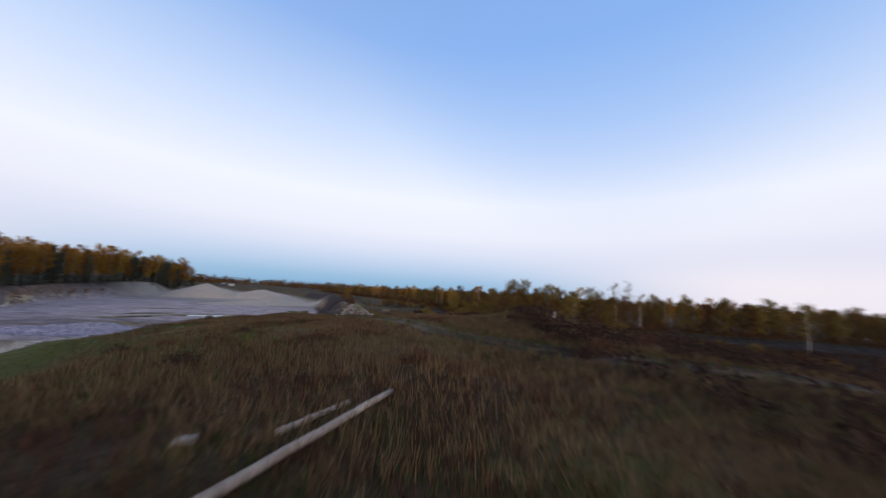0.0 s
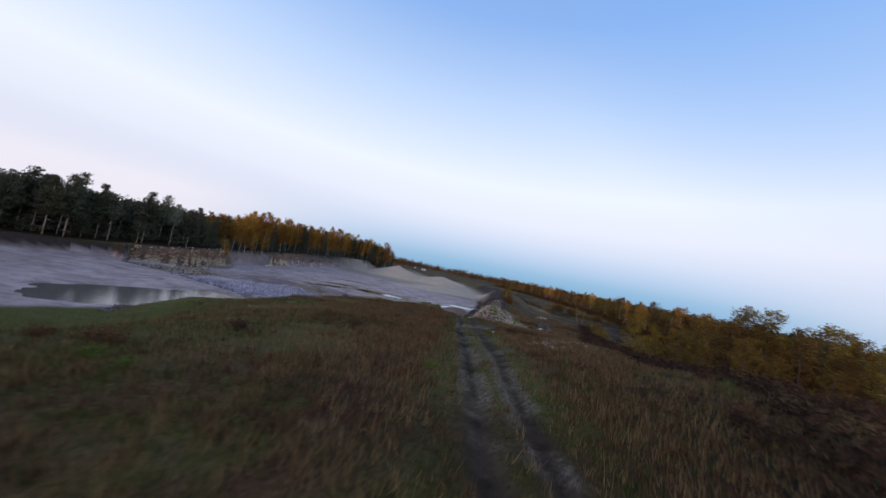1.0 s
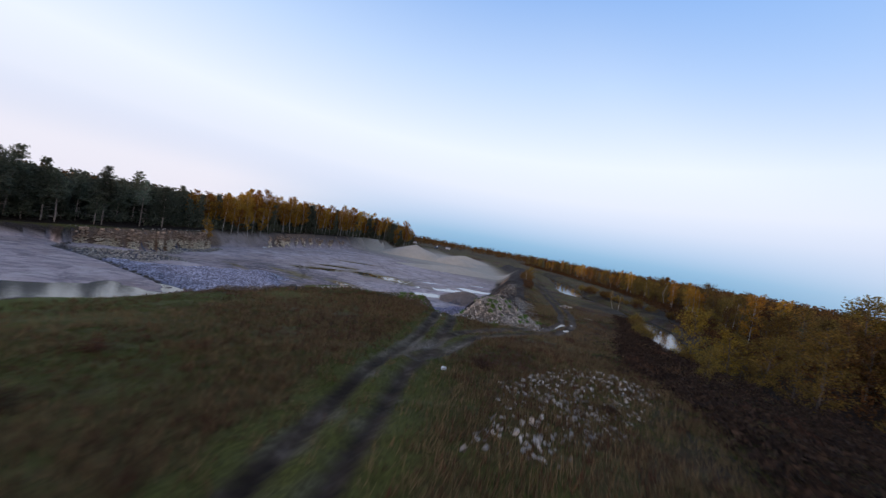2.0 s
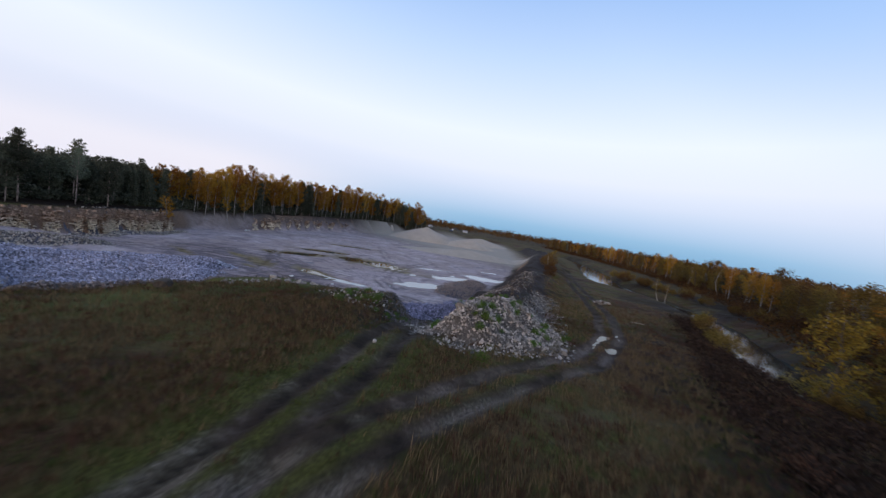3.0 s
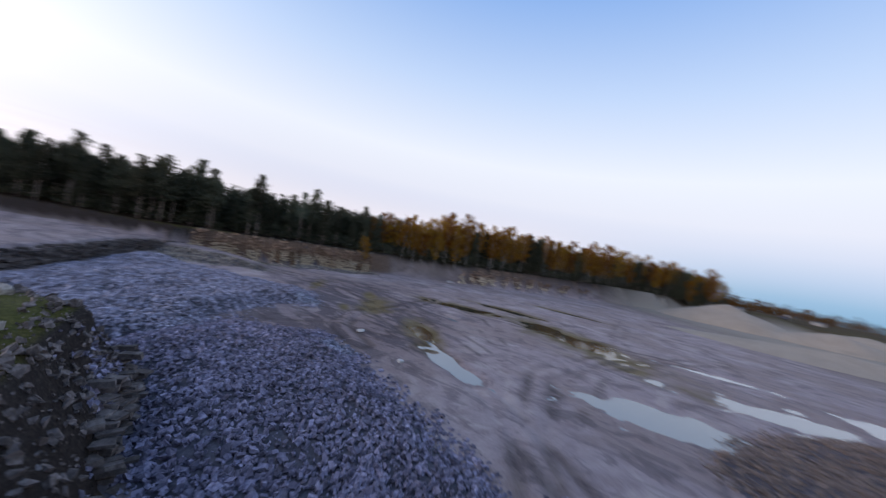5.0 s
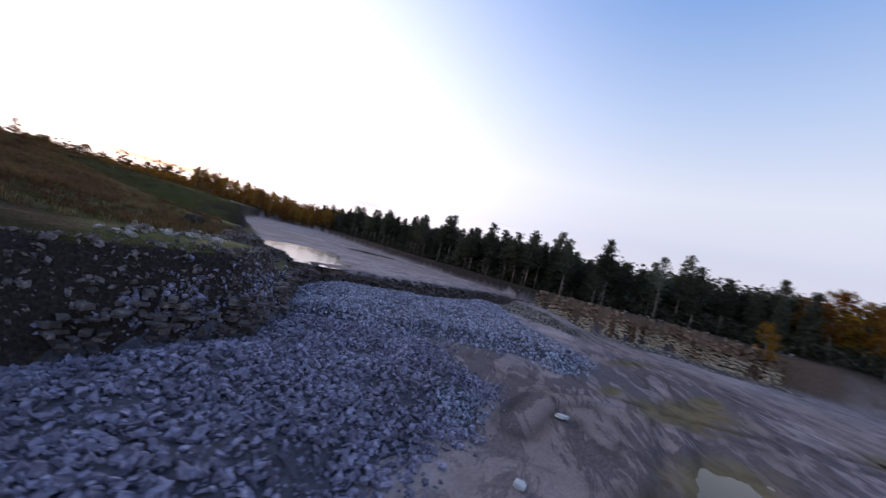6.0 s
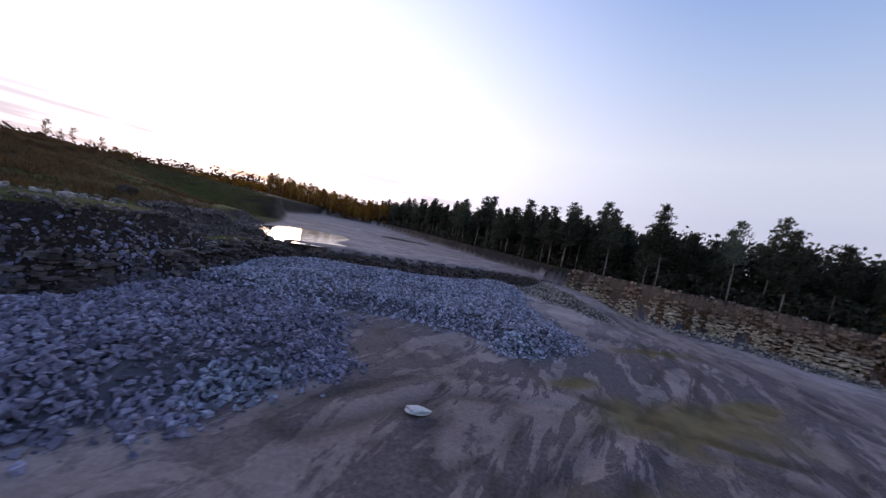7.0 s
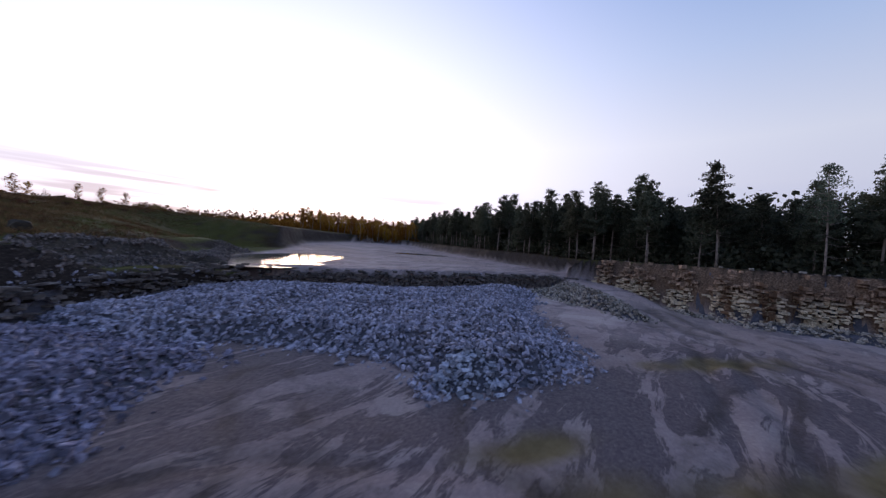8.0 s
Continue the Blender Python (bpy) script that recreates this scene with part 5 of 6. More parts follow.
def stone_heap(name, label, pts, tall, wide, count, lo, hi, seed, bed, mat, mat_part, front, category="stone heap", fine=2.2, near=280, large=()):
    """A spread of broken stone: a bed and the stones that lie on it, the foremost ones each a piece."""
    rng = np.random.default_rng(seed)
    ob = thing(name, label, category)
    xs, ys = [p[0] for p in pts], [p[1] for p in pts]
    gx, gy = np.arange(min(xs) - 1, max(xs) + 1.5, 0.6), np.arange(min(ys) - 1, max(ys) + 1.5, 0.6)
    x, y = np.meshgrid(gx, gy)
    top = heap_top(x, y, pts, tall, wide, seed)
    z = height(x, y) + np.where(outside_dist(x, y, pts) < 1.0, top - 0.03 - 0.6 * lo, -0.4)
    idx = np.arange(x.size).reshape(x.shape)
    quads = np.stack([idx[:-1, :-1], idx[:-1, 1:], idx[1:, 1:], idx[1:, :-1]], -1).reshape(-1, 4)
    if bed is not None:
        under("bed", tri_mesh("bed", np.stack([x, y, z], -1).reshape(-1, 3), quads, bed, True), ob)
    px, py = scatter_in(rng, pts, count)
    loose = rng.normal(0, 0.16 * min(wide, 3.0), (2, len(px)))
    px, py = px + loose[0] + 0.5 * wide * fbm(px / 3, py / 3, seed + 8, 3), py + loose[1] + 0.5 * wide * fbm(px / 3, py / 3, seed + 9, 3)
    size = lo + (hi - lo) * rng.random(len(px)) ** fine
    pz = height(px, py) + heap_top(px, py, pts, tall, wide, seed) + size * rng.uniform(-0.02, 0.16, len(px))
    for k, (x0, y0, wide0) in enumerate(large):
        px[k], py[k], size[k] = x0, y0, wide0
        pz[k] = height_at(x0, y0) + float(heap_top(np.array([x0]), np.array([y0]), pts, tall, wide, seed)[0]) + 0.12 * wide0
    order = np.argsort(np.hypot(px - front[0], py - front[1]) - 99.0 * (np.arange(len(px)) < len(large)))
    a, b = order[:near], order[near:]
    stone_parts(ob, "stone", px[a], py[a], pz[a], size[a], mat_part, seed + 5)
    if len(b):
        under("rubble", many_stones("rubble", px[b], py[b], pz[b], size[b], mat, seed + 6), ob, kind="stuff")
    return ob


HEAP_A = [(-58.8, 57.5), (-61, 58.4), (-64, 59.2), (-66.5, 59.8), (-68.5, 63), (-70.8, 63.4), (-74, 61.8), (-77.2, 58.9), (-77.5, 55), (-78, 49), (-80, 44), (-84, 36), (-80, 33.2), (-72, 36.2), (-61, 39.2),
          (-53, 39.6), (-49, 46.5), (-47.4, 55.5), (-54, 60)]
HEAP_B = [(-58.8, 59.2), (-59.6, 64.6), (-59.9, 67), (-58.8, 68), (-57.2, 69), (-54.5, 70.4), (-51, 72.8), (-47, 75.6), (-42.5, 78.5), (-40, 84), (-39.5, 91), (-36.5, 88), (-33.6, 80), (-34.0, 75.5), (-35.6, 71.5), (-37.6, 67.6),
          (-41, 64.4), (-45.4, 61.4), (-47.2, 56), (-54, 56)]
stone_heap("broken_stone_heap", "wide low heap of pale blue-grey crushed limestone blocks", HEAP_A, 0.8, 3.0, 21000, 0.09, 0.36, 401, M_SILT, M_BLUE, M_BLUE_P, (-70, 62))
# this heap wears the darkened copy: picture-corner falloff put into its colour
stone_heap("broken_stone_heap", "long heap of blue-grey broken limestone below the bluff, toned down for lens falloff", HEAP_B, 0.7, 3.4, 19000, 0.08, 0.34, 411, M_SILT, M_BLUE_DIMMED, M_BLUE_DIMMED_P, (-56, 69))

# ---------------------------------------------------------------- more heaps
PILE = [(-24.5, 62), (-21.5, 59.2), (-17.5, 59), (-14.8, 62), (-13.6, 66.5), (-14.6, 71), (-17, 75.5), (-20, 77), (-21.6, 74), (-22, 70), (-24, 66)]
rng = np.random.default_rng(423)
PALE = [(a, b, w) for a, b, w in zip(rng.uniform(-24, -14, 130), rng.uniform(60, 77, 130), 0.2 + 0.36 * rng.random(130) ** 2.2) if float(outside_dist(np.array([a]), np.array([b]), PILE)[0]) < -0.5]
stone_heap("rubble_heap", "steep heap of pale limestone rubble with green weeds growing on it", PILE, 0.5, 2.0, 15000, 0.035, 0.30, 421, M_EARTH, M_GRAVEL, M_STONE_P, (-18, 61), fine=6.5, large=PALE)
stone_heap("rubble_heap", "low reddish heap of broken rubble beside a puddle", [(-40.6, 92), (-43.8, 90.4), (-47, 91.4), (-50.6, 97), (-53, 104), (-53.4, 112), (-48.5, 113), (-44.5, 106), (-41.2, 99)], 0.6, 2.5, 4600, 0.08, 0.32, 431, M_SILT, M_RED, M_RED, (-45, 98))
stone_heap("rubble_heap", "bank of pale grey rubble along the haul ramp", [(-83.5, 33.5), (-84.5, 42), (-86.5, 50), (-89, 49.5), (-89.6, 40), (-89, 31)], 0.55, 1.6, 2200, 0.10, 0.42, 441, M_SILT, M_STONE, M_STONE_P, (-86, 48), near=200)
stone_heap("talus_heap", "strip of fallen pale limestone blocks at the cliff foot", [(-96.2, 43), (-98.3, 48.8), (-103.6, 51.4), (-106, 57.8), (-114, 64.5), (-112.5, 66), (-104, 59), (-101.8, 53), (-97, 50.5), (-94.6, 44)],
           0.6, 1.4, 3000, 0.08, 0.42, 451, M_SILT, M_STONE, M_STONE_P, (-100, 53), near=200)
stone_heap("rubble_terrace", "ledge of broken slabby rubble on the bluff", [(-46.6, 52), (-47, 46), (-49, 37.8), (-46.4, 32), (-44, 26), (-44, 18), (-42, 18), (-42, 26), (-43.4, 32), (-44, 37.5), (-42.8, 46), (-42.8, 51.5)],
           0.35, 1.2, 3400, 0.06, 0.36, 461, M_SOIL, M_BROWN, M_BROWN_P, (-45.5, 55))
stone_heap("rubble_patch", "scatter of pale limestone rubble in dry grass", [(-6.5, 41), (-5, 45.5), (-2.5, 50.5), (0.5, 50), (1, 45), (0, 38.5), (-1.5, 34), (-3.5, 33), (-4.5, 37)],
           0.06, 1.5, 1100, 0.025, 0.26, 471, None, M_STONE, M_STONE_P, (-3, 46))
stone_heap("rubble_patch", "pale stones strewn over the bluff tip beside the lane", [(-34.6, 67.2), (-32.4, 63.6), (-30, 61.2), (-26, 60.5), (-24.6, 64), (-26, 69), (-29, 72.5), (-33, 71.5)], 0.08, 1.5, 1000, 0.04, 0.30, 481, M_SOIL, M_BROWN, M_BROWN_P, (-30, 63))
stone_heap("rubble_patch", "soil and scattered limestone pieces on the berm crest", [(-18, 72), (-16.6, 76), (-19.4, 83), (-23.5, 92), (-26.5, 90), (-23.5, 80), (-20.6, 74)], 0.06, 1.5, 4200, 0.03, 0.22, 489, M_EARTH, M_GRAVEL, M_BROWN_P, (-20, 79), fine=5.0)
stone_heap("rubble_patch", "white limestone pieces strewn over the weedy bluff tip", [(-36.5, 60.5), (-33, 58.4), (-28.5, 58), (-26.4, 60), (-28.5, 62.6), (-31.5, 65.4), (-35, 64.4)], 0.05, 1.0, 420, 0.04, 0.32, 503, None, M_GRAVEL, M_STONE_P, (-30, 61), fine=4.0)
stone_heap("rubble_patch", "row of pale stones on the grassy bluff rim", [(-44, 53), (-42.6, 58.6), (-40.4, 62), (-39.2, 61.4), (-41, 57.6), (-42.4, 52.6)], 0.05, 1.0, 130, 0.1, 0.55, 505, None, M_STONE, M_STONE_P, (-42, 57), fine=2.6)
stone_heap("rubble_patch", "stones lying on the flank of the soil berm", [(-24, 80), (-28.5, 92), (-35, 110), (-38, 109), (-32, 95), (-31.5, 84), (-27, 76)], 0.04, 1.5, 1900, 0.03, 0.20, 491, None, M_GRAVEL, M_BROWN_P, (-27, 84), fine=4.0)
stone_heap("cliff_rubble", "brown and pale stones weathering out of the cliff top", [(-94, 31), (-98, 41.5), (-100, 47.2), (-105, 49.6), (-108, 56), (-116.5, 62.5), (-117.5, 61), (-109.5, 54.5), (-106.2, 48.2), (-101.4, 45.6), (-99.4, 40.5), (-95.5, 30.5)],
           0.03, 0.6, 420, 0.05, 0.3, 499, None, M_BROWN, M_BROWN_P, (-100, 47), near=200)
stone_heap("rubble_patch", "earthy clods and stones on the steep pit side of the berm", [(-22.5, 66), (-24, 74), (-27.5, 84), (-33.5, 98), (-40, 112), (-43, 110), (-37.5, 97), (-31.5, 84), (-27.5, 76), (-25.5, 68)],
           0.05, 1.0, 2200, 0.04, 0.22, 493, None, M_BROWN, M_BROWN_P, (-27, 80), fine=3.5)
stone_heap("rubble_patch", "small heap of pale stones in the meadow", [(-19.5, 100), (-17.8, 102.5), (-19.5, 104), (-21, 102)], 0.3, 1.0, 60, 0.15, 0.45, 495, None, M_STONE, M_STONE_P, (-19, 101))

stone_heap("bluff_rubble", "pale stones bedded in the dark bluff face", [(-37, 67), (-41, 64.6), (-45.8, 61.6), (-47.8, 55.5), (-47.4, 49), (-45.6, 50), (-45.4, 55.5), (-43.6, 59.6), (-40, 62.6), (-36.8, 65)],
           0.04, 1.0, 1100, 0.05, 0.34, 497, None, M_BROWN, M_BROWN_P, (-44, 60))
sheet("puddle", ellipse(-12.6, 77.2, 1.7, 5.0, 4), 4.70, M_RIVER, "rain puddle in the grassy lane", kind="", category="puddle")


def sand_pile(label, cx, cy, long, wide, tall, turn, seed):
    """A smooth heap of screened sand with a soft crest."""
    n = 46
    a, b = np.meshgrid(np.linspace(-1.1, 1.1, n), np.linspace(-1.1, 1.1, n))
    c, s = math.cos(radians(turn)), math.sin(radians(turn))
    x, y = cx + a * long * c - b * wide * s, cy + a * long * s + b * wide * c
    r = np.sqrt(a * a + b * b) * (1 + 0.12 * fbm(a * 2 + seed, b * 2, seed))
    z = height(x, y) - 0.4 + (tall + 0.4) * np.clip(1 - r, 0, 1) ** 0.9 * (1 + 0.1 * fbm(a * 3, b * 3, seed + 1)) - 0.5 * smooth(0.98, 1.08, r)
    idx = np.arange(n * n).reshape(n, n)
    quads = np.stack([idx[:-1, :-1], idx[:-1, 1:], idx[1:, 1:], idx[1:, :-1]], -1).reshape(-1, 4)
    thing("sand_heap", label, "sand heap", me=tri_mesh("sand_heap", np.stack([x, y, z], -1).reshape(-1, 3), quads, M_SAND, True))


sand_pile("tall cone of pale screened sand", -152, 200, 24, 20, 8.2, 40, 1)
sand_pile("lower ridge of pale sand joining the cone", -128, 215, 20, 13, 5.5, 60, 2)
sand_pile("long low bank of pale gravelly sand", -94, 168, 34, 13, 2.6, 48, 3)
sand_pile("far grey sand heap", -150, 262, 22, 16, 5, 30, 4)


# ---------------------------------------------------------------- loose pieces
def boulder(label, x, y, sx, sy, sz, material, seed, name="boulder", sink=0.12, turn=None):
    rng = np.random.default_rng(seed)
    bm = bmesh.new()
    bmesh.ops.create_icosphere(bm, subdivisions=2, radius=0.5)
    for v in bm.verts:
        k = v.co.normalized()
        v.co = Vector([max(-0.36, min(0.36, c)) for c in v.co]) * 1.35 * (1 + 0.22 * noise.noise(k * 1.7 + Vector((seed, 0, 0))))
    me = bpy.data.meshes.new(name)
    bm.to_mesh(me)
    bm.free()
    me.materials.append(material)
    ob = thing(name, label, "stone", me=me)
    w = rng.uniform(0, 6.28) if turn is None else radians(turn)
    ob.matrix_world = Matrix.LocRotScale((x, y, height_at(x, y) + sz * (0.5 - sink)), Euler((rng.normal(0, 0.08), rng.normal(0, 0.08), w)), (sx, sy, sz))


boulder("flat pale stone slab lying alone on wet mud", -61.8, 69.5, 0.9, 0.6, 0.22, M_WHITE, 3, "stone_slab", turn=20)
boulder("pale boulder at the foot of the rubble heap", -13.7, 67.6, 0.7, 0.55, 0.45, M_STONE_P, 5)
boulder("pale boulder on top of the rubble heap", -20.4, 62.6, 0.85, 0.6, 0.5, M_STONE_P, 6, sink=-0.6)
boulder("buff boulder on the crest of the rubble heap", -20.3, 68.6, 0.7, 0.6, 0.5, M_STONE_P, 7, sink=-0.6)
boulder("white boulder on the cliff edge before the pines", -111.4, 59.6, 0.9, 0.7, 0.55, M_WHITE, 8)
boulder("white boulder on the cliff edge below birches", -127.2, 84.8, 0.9, 0.7, 0.6, M_WHITE, 9)
boulder("white boulder on the cliff edge below birches", -128.6, 86.2, 0.7, 0.6, 0.45, M_WHITE, 10)
boulder("pale stone in the grass beside the lane", -8.8, 39.0, 0.3, 0.22, 0.18, M_WHITE, 11)
boulder("pale stone between the wheel ruts", 4.6, 12.1, 0.3, 0.2, 0.13, M_STONE_P, 12)
boulder("pale stone in dry grass near the lane", -20, 54, 0.28, 0.22, 0.15, M_STONE_P, 13)
boulder("large white stone in the bluff edge", -33.5, 63.6, 0.45, 0.3, 0.25, M_STONE_P, 14)
boulder("large pale stone in the dark bluff face", -43.6, 58.4, 0.7, 0.5, 0.4, M_STONE_P, 15)
boulder("pale stone half sunk in dry grass", -3.3, -4.75, 0.34, 0.24, 0.15, M_STONE_P, 16)
boulder("small pale block on wet mud", -55.2, 73.6, 0.4, 0.35, 0.25, M_WHITE, 17)
boulder("dark earth block on the bluff rim", -40.6, 48.2, 1.2, 1.0, 0.8, M_SOIL, 18, "earth_clod")
for k in range(16):
    x, y, dx, dy = along(PIT[10:15], 3 + 2.1 * k)
    boulder("pale stone along the cliff edge", x - 2.2 - 0.6 * (k % 3), y - 0.6, 0.3 + 0.08 * (k % 4), 0.28, 0.2, M_STONE_P, 30 + k)


def log(label, a, b, radius, seed):
    rng = np.random.default_rng(seed)
    n = 9
    path = []
    for i in range(n):
        u = i / (n - 1)
        x, y = a[0] + (b[0] - a[0]) * u, a[1] + (b[1] - a[1]) * u
        path.append((x + rng.normal(0, 0.02), y + rng.normal(0, 0.02), 0))
    z0, z1 = height_at(*a) + radius * 0.8, height_at(*b) + radius * 0.8
    lift = max(0.0, max(height_at(p[0], p[1]) + radius * 0.5 - (z0 + (z1 - z0) * i / (n - 1)) for i, p in enumerate(path)))
    path = [(p[0], p[1], z0 + (z1 - z0) * i / (n - 1) + lift) for i, p in enumerate(path)]
    v, f = tube(path, [radius * (1 - 0.25 * i / (n - 1)) for i in range(n)], 10)
    f.append(tuple(range(len(v) - 10, len(v))))
    thing("log", label, "log", me=mesh_from("log", v, f, M_WOOD, True))


log("long weathered barkless log lying in dry grass", (-2.05, -7.0), (-0.3, -2.0), 0.09, 1)
log("short grey log lying in dry grass", (-2.0, -4.2), (-1.2, -2.5), 0.07, 2)
log("fallen thin birch pole in the meadow", (-13.2, 92), (-11.8, 92.6), 0.06, 3)
stump_v, stump_f = tube([(0, 0, -0.1), (0.02, 0, 0.3), (0.05, 0.03, 0.62), (0.12, 0.05, 0.86)], [0.13, 0.11, 0.1, 0.05], 8)
stump = thing("stump", "broken pale birch stump in the meadow", "stump", pose(11.6, 22.8, height_at(11.6, 22.8)), me=mesh_from("stump", stump_v, stump_f + [(24, 25, 26, 27, 28, 29, 30, 31)], M_BIRCHBARK))


# ---------------------------------------------------------------- bedded rock faces
def block_shapes(material, seed, n=12):
    rng = np.random.default_rng(seed)
    corners = np.array([(a, b, c) for a in (-0.5, 0.5) for b in (-0.5, 0.5) for c in (-0.5, 0.5)])
    quads = np.array([(0, 1, 3, 2), (4, 6, 7, 5), (0, 4, 5, 1), (2, 3, 7, 6), (0, 2, 6, 4), (1, 5, 7, 3)])
    return corners, quads, [corners * rng.uniform(0.82, 1.0, (8, 3)) + rng.normal(0, 0.05, (8, 3)) for _ in range(n)]


def rock_face(name, label, line, tall, course, inward, lean, material, seed, near, gaps=0.1, widest=1.2, rugged=0.0, loose=0.05):
    """Beds of limestone, block by block, along a line; lean: how far the top lies behind the foot; rugged: depth of its buttresses and clefts."""
    rng = np.random.default_rng(seed)
    ob = thing(name, label, "rock face", kind="structure")
    _, quads, shapes = block_shapes(material, seed)
    meshes = [tri_mesh("block", s, quads, material) for s in shapes]
    spots = []
    zc = 0.05
    while zc < tall:
        th = course * rng.uniform(0.4, 1.7)
        s = rng.uniform(0, 0.5)
        while s < length_of(line):
            w = rng.uniform(0.2, widest)
            x, y, dx, dy = along(line, s + w / 2)
            bulge, cleft, wear = (float(fbm(np.array([(s + w / 2) / k]), np.array([zc * q]), seed + o, 3)[0]) for k, q, o in ((2.4, 0.2, 3), (1.5, 0.12, 5), (2.5, 0.4, 0)))
            back = inward + lean * (zc + th / 2) / tall + rng.normal(0, 0.14) + rugged * bulge
            px, py = x + dy * back, y - dx * back
            worn = smooth(0.62, 1.05, zc / tall + 0.3 * wear)
            open_joint = rugged > 0.2 and cleft < -0.22
            if rng.random() > gaps + 0.75 * worn + 0.8 * open_joint:
                spots.append((px, py, zc + th / 2 + rng.normal(0, loose), math.atan2(dy, dx) + rng.normal(0, 0.22 + 2 * (loose - 0.05)), w * rng.uniform(0.8, 1.02), rng.uniform(0.5, 0.9), th * rng.uniform(0.6, 1.05), int(rng.integers(12))))
            s += w
        zc += th
    spots.sort(key=lambda q: math.hypot(q[0] - near[0], q[1] - near[1]))
    for px, py, pz, w, a, b, c, i in spots[:295]:
        piece = under("block", meshes[i], ob)
        piece.matrix_basis = Matrix.LocRotScale((px, py, pz), Euler((rng.normal(0, 0.06), rng.normal(0, 0.06), w)), (a, b, c))
    vs, fs = [], []
    for n, (px, py, pz, w, a, b, c, i) in enumerate(spots[295:]):
        m = np.array(Euler((rng.normal(0, 0.06), rng.normal(0, 0.06), w)).to_matrix())
        vs.append((shapes[i] * (a, b, c)) @ m.T + (px, py, pz))
        fs.append(quads + 8 * n)
    if vs:
        under("blocks", tri_mesh("blocks", np.concatenate(vs), np.concatenate(fs), material), ob, kind="stuff")


rock_face("cliff", "brown and buff bedded limestone quarry cliff", PIT[9:15], 4.5, 0.27, 0.15, -0.6, M_FACE, 601, (-100, 51), 0.1, 0.7, 0.85, 0.11)
rock_face("bench_wall", "low dark wall of bedded limestone blocks", PIT[5:10], 2.0, 0.2, 0.1, -0.5, M_DARKFACE, 611, (-70, 36), 0.12, 0.7, 0.12)
rock_face("bluff_face", "dark damp bedded limestone in the bluff foot", PIT[0:6], 2.6, 0.16, 0.05, -0.7, M_DARKFACE, 621, (-47, 58), 0.6, 0.55, 0.5, 0.2)
rock_face("far_cliff", "buff bedded limestone cliff below the birches", [(-131, 88), (-133, 91), (-152, 122), (-166, 152)], 4.6, 0.45, 0.1, -0.6, M_FACE, 631, (-140, 100), 0.15, 1.2, 0.8)


# weeds that green the rubble heap and the bluff tip
for k in range(66):
    u, v = hash2(k, 1, 8.1), hash2(k, 2, 8.3)
    x, y = (-22.5 + 7.5 * u, 60 + 13 * v) if k % 3 else (-33 + 6 * u, 59.5 + 4.5 * v)
    set_weed(x, y, 0.25 + 0.35 * hash2(k, 3, 8.5), deep=0.05, z=height_at(x, y) + (float(heap_top(np.array([x]), np.array([y]), PILE, 0.5, 2.0, 421)[0]) if k % 3 else 0))


# ---------------------------------------------------------------- far works beyond the sand
def box_verts(a, b):
    return [(x, y, z) for x in (a[0], b[0]) for y in (a[1], b[1]) for z in (a[2], b[2])]


BOX_Q = [(0, 1, 3, 2), (4, 6, 7, 5), (0, 4, 5, 1), (2, 3, 7, 6), (0, 2, 6, 4), (1, 5, 7, 3)]
M_PAINT = mottled("faded_white_cladding", (0.35, 0.35, 0.36), (0.45, 0.45, 0.45), (0.55, 0.55, 0.55), 0.5, 0.6, 0.0)
M_ROOF = mottled("grey_roof_sheet", (0.10, 0.10, 0.11), (0.16, 0.16, 0.17), (0.22, 0.22, 0.23), 0.5, 0.6, 0.0)
M_DIGGER = mottled("dark_blue_machine_paint", (0.03, 0.045, 0.08), (0.05, 0.07, 0.12), (0.08, 0.10, 0.16), 1.0, 0.5, 0.0)
M_TRACKS = mottled("dark_rubber_and_steel", (0.02, 0.02, 0.02), (0.04, 0.04, 0.04), (0.07, 0.07, 0.07), 2.0, 0.8, 0.0)


def far_building(x, y, long, wide, tall, turn):
    ob = thing("building", "distant low white industrial building with a grey roof", "building", pose(x, y, height_at(x, y) - 0.2, rz=turn), "far white buildings")
    under("wall", mesh_from("wall", box_verts((-long / 2, -wide / 2, 0), (long / 2, wide / 2, tall)), BOX_Q, M_PAINT), ob)
    h = tall + 0.22 * wide
    rv = [(-long / 2 - 0.4, -wide / 2 - 0.4, tall), (long / 2 + 0.4, -wide / 2 - 0.4, tall), (long / 2 + 0.4, wide / 2 + 0.4, tall), (-long / 2 - 0.4, wide / 2 + 0.4, tall), (-long / 2 - 0.4, 0, h), (long / 2 + 0.4, 0, h)]
    under("roof", mesh_from("roof", rv, [(0, 1, 5, 4), (2, 3, 4, 5), (0, 4, 3), (1, 2, 5), (0, 3, 2, 1)], M_ROOF), ob)


for x, y, a, b, c, w in ((-262, 392, 6, 4, 2.4, 30), (-300, 366, 5, 4, 2.2, 20), (-318, 352, 4, 3, 2, 40)):
    far_building(x, y, a, b, c, w)
digger = thing("excavator", "small distant dark blue excavator parked beyond the sand cones", "excavator", pose(-205, 292, height_at(-205, 292), rz=35))
for side in (-1.1, 1.1):
    under("track", mesh_from("track", [(x, side + y, z) for x, y, z in box_verts((-1.9, -0.3, 0.0), (1.9, 0.3, 0.8))], BOX_Q, M_TRACKS), digger)
body = under("body", mesh_from("body", box_verts((-1.9, -1.3, 0.9), (1.4, 1.3, 2.0)), BOX_Q, M_DIGGER), digger)
under("cab", mesh_from("cab", box_verts((0.0, 0.2, 2.0), (1.4, 1.3, 3.1)), BOX_Q, M_PAINT), body, "white cab")
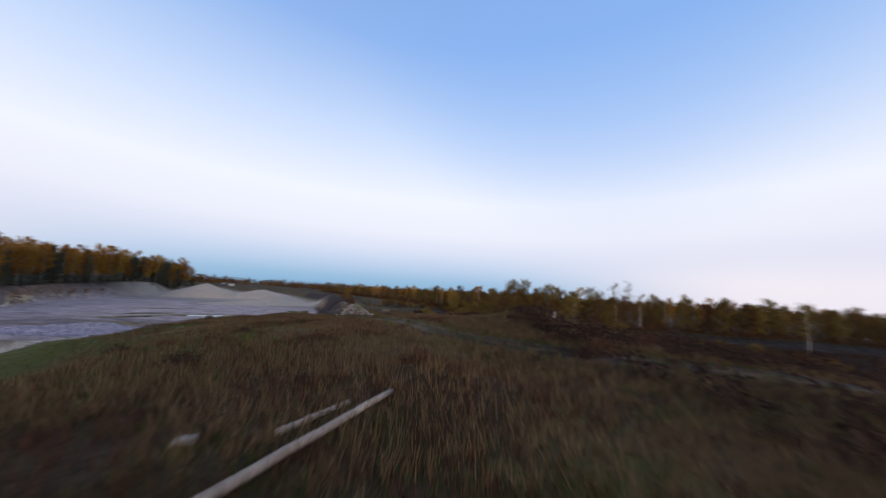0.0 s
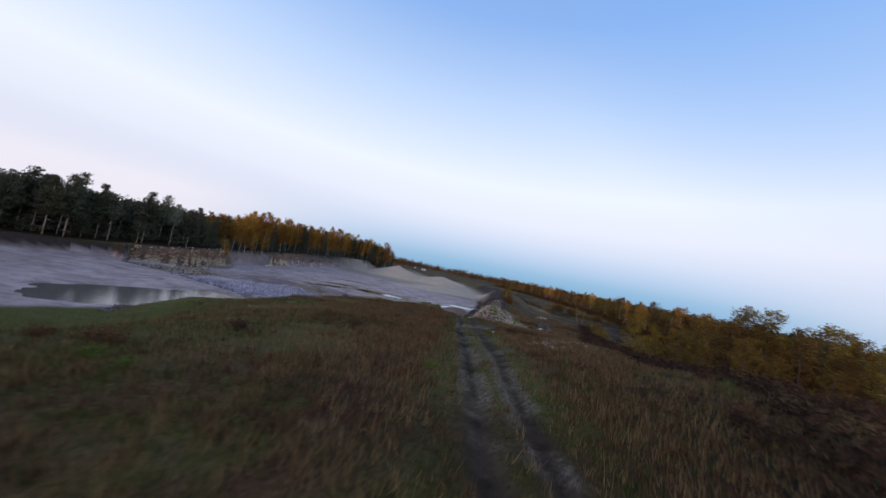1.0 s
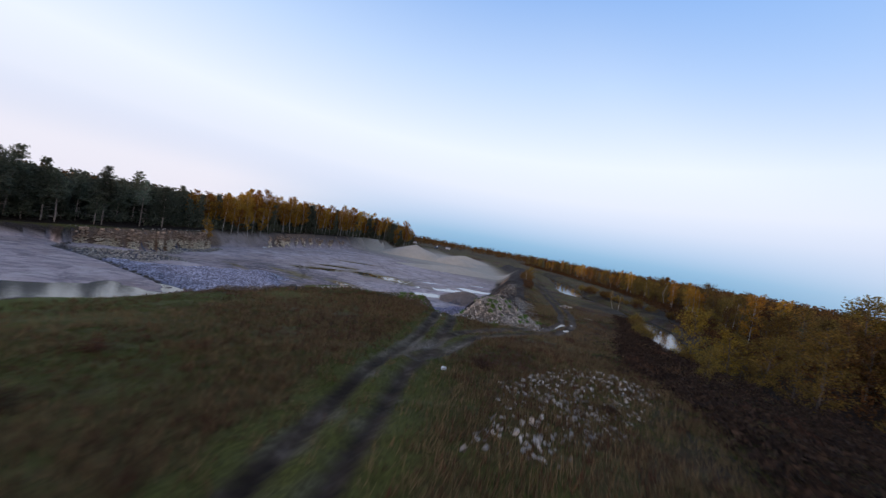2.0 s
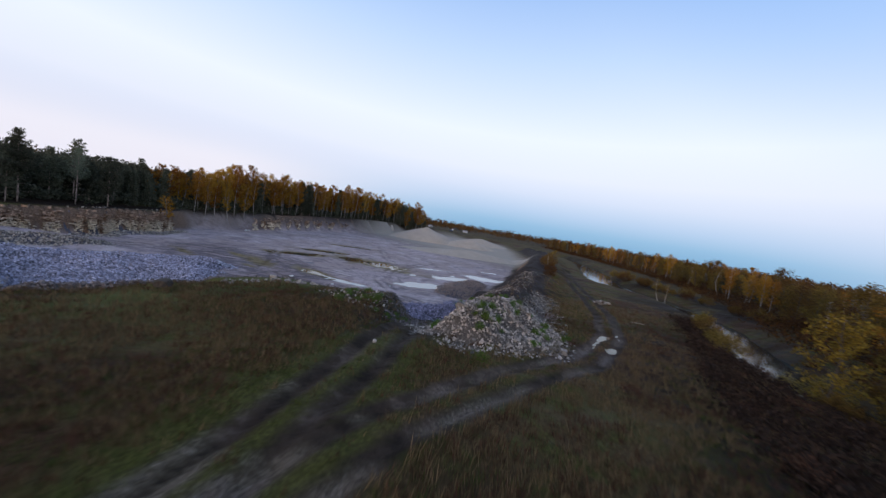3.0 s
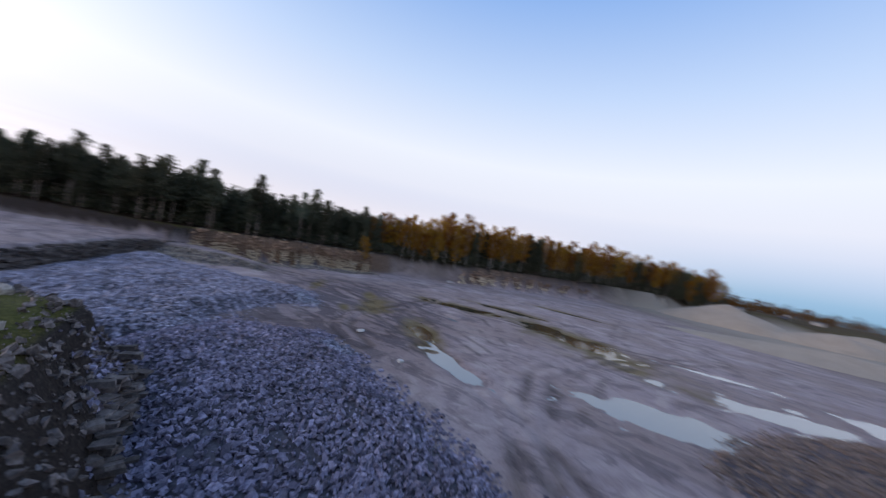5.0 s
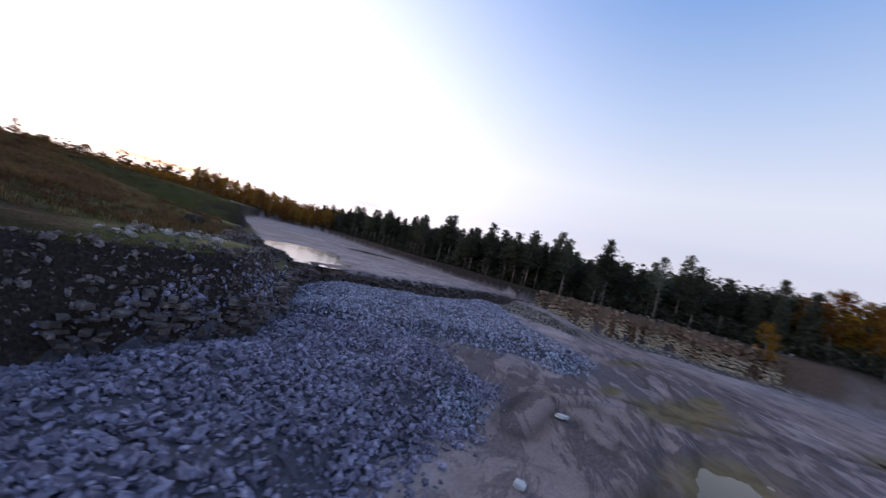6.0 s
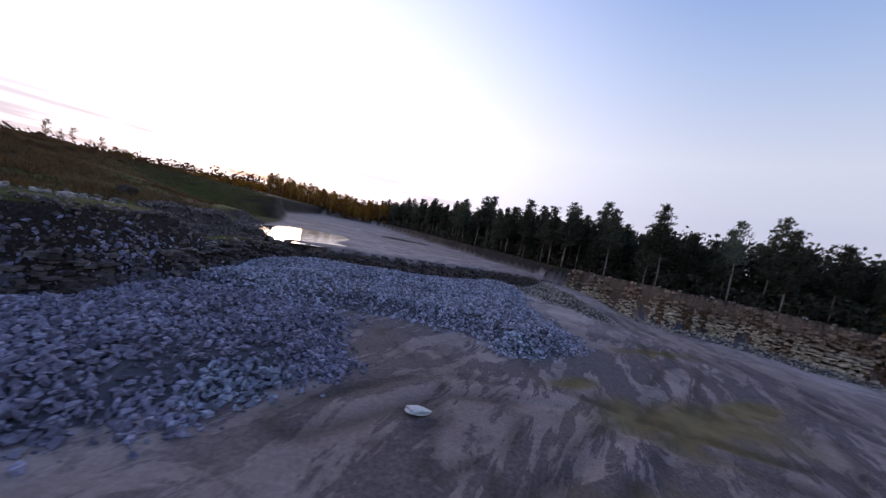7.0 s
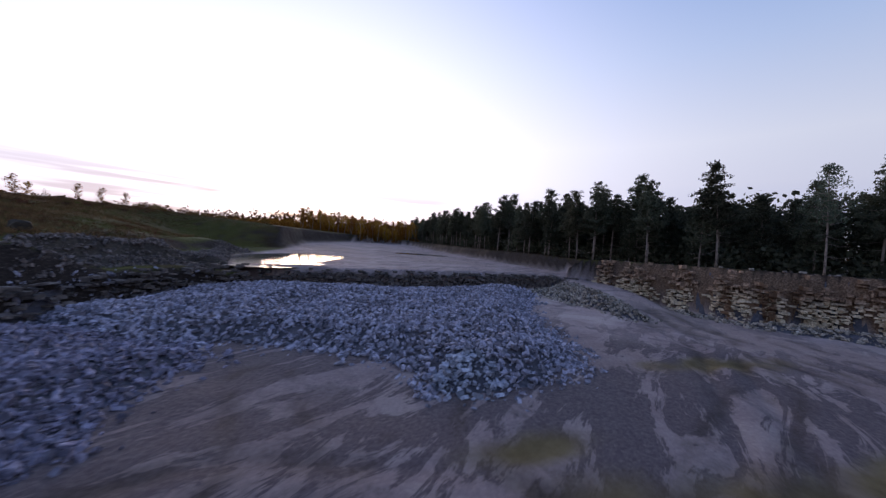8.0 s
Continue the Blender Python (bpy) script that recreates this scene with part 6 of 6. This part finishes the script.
arm_v, arm_f = tube([(1.3, -0.2, 1.8), (3.4, -0.2, 4.2), (5.6, -0.2, 3.4), (6.2, -0.2, 1.2)], [0.3, 0.28, 0.22, 0.16], 6)
under("arm", mesh_from("arm", arm_v, arm_f, M_DIGGER), digger)


# ---------------------------------------------------------------- grass
def grass(name, label, n, tall, material, seed, drift, lo, hi, blades=5, shy=0.0):
    """Tufts of bent blades over the meadow, in drifts."""
    rng = np.random.default_rng(seed)
    x, y = rng.uniform(-44, 34, n * 7), rng.uniform(-14, 118, n * 7)
    d = fbm(x / 9, y / 9, drift, 4) + 0.25 * fbm(x / 1.7, y / 1.7, drift + 1, 2)
    ok = (d > lo) & (d < hi)
    ok &= outside_dist(x, y, PIT) > 5.5
    ok &= outside_dist(x, y, BENCH) > 5.0
    for lane in (TRACK, BRANCH):
        r, _ = line_dist(x, y, lane)
        ok &= (np.abs(r - 0.92) > 0.52 + 0.12 * smooth(34, 46, y))
        ok &= (r > 1.2) | (rng.random(len(x)) < 0.55)
    # the verges of the lane and the west of the meadow stay greener
    lush_lit = np.maximum(smooth(3.6, 2.0, line_dist(x, y, TRACK)[0]), 0.75 * smooth(-7, -14, x + 5 * fbm(x / 6, y / 6, 77)) * smooth(34, 20, y))
    ok &= rng.random(len(x)) > shy * lush_lit
    ok &= line_dist(x, y, RIVER)[0] > 6
    bd, ba = line_dist(x, y, BERM)
    ok &= (bd > 4.5) | (rng.random(len(x)) < 0.1)
    near = np.clip(1.25 - line_dist(x, y, [(0, -12), (3.8, 8), (-1, 29), (-10, 49), (-22, 65)])[0] / 38, 0.12, 1)
    ok &= rng.random(len(x)) < near
    x, y = x[ok][:n], y[ok][:n]
    z = height(x, y)
    m = len(x)
    k = m * blades
    bx, by, bz = np.repeat(x, blades) + rng.normal(0, 0.11, k), np.repeat(y, blades) + rng.normal(0, 0.11, k), np.repeat(z, blades) - 0.03
    h = tall * rng.uniform(0.5, 1.25, k) * np.repeat(rng.uniform(0.7, 1.2, m), blades)
    w = rng.uniform(0, 6.283, k)
    tip, wide = h * rng.uniform(0.15, 0.8, k), 0.007 + 0.008 * rng.random(k)
    dx, dy = np.cos(w), np.sin(w)
    v = np.empty((k, 3, 3), np.float32)
    v[:, 0] = np.stack([bx - dy * wide, by + dx * wide, bz], -1)
    v[:, 1] = np.stack([bx + dy * wide, by - dx * wide, bz], -1)
    v[:, 2] = np.stack([bx + dx * tip, by + dy * tip, bz + h * 0.95], -1)
    f = np.arange(3 * k).reshape(k, 3)
    thing(name, label, "grass", kind="stuff", me=tri_mesh(name, v.reshape(-1, 3), f, material))


grass("dry_grass", "tall dry straw-coloured autumn grass", 34000, 0.42, M_STRAW, 801, 71, -0.12, 9, 8, 0.75)
grass("green_grass", "short dull green meadow grass", 42000, 0.22, M_GREENGRASS, 811, 73, -0.12, 9, 8)
grass("brown_weeds", "rusty brown withered weeds", 30000, 0.36, M_RUSTGRASS, 821, 75, -0.1, 9, 8, 0.7)
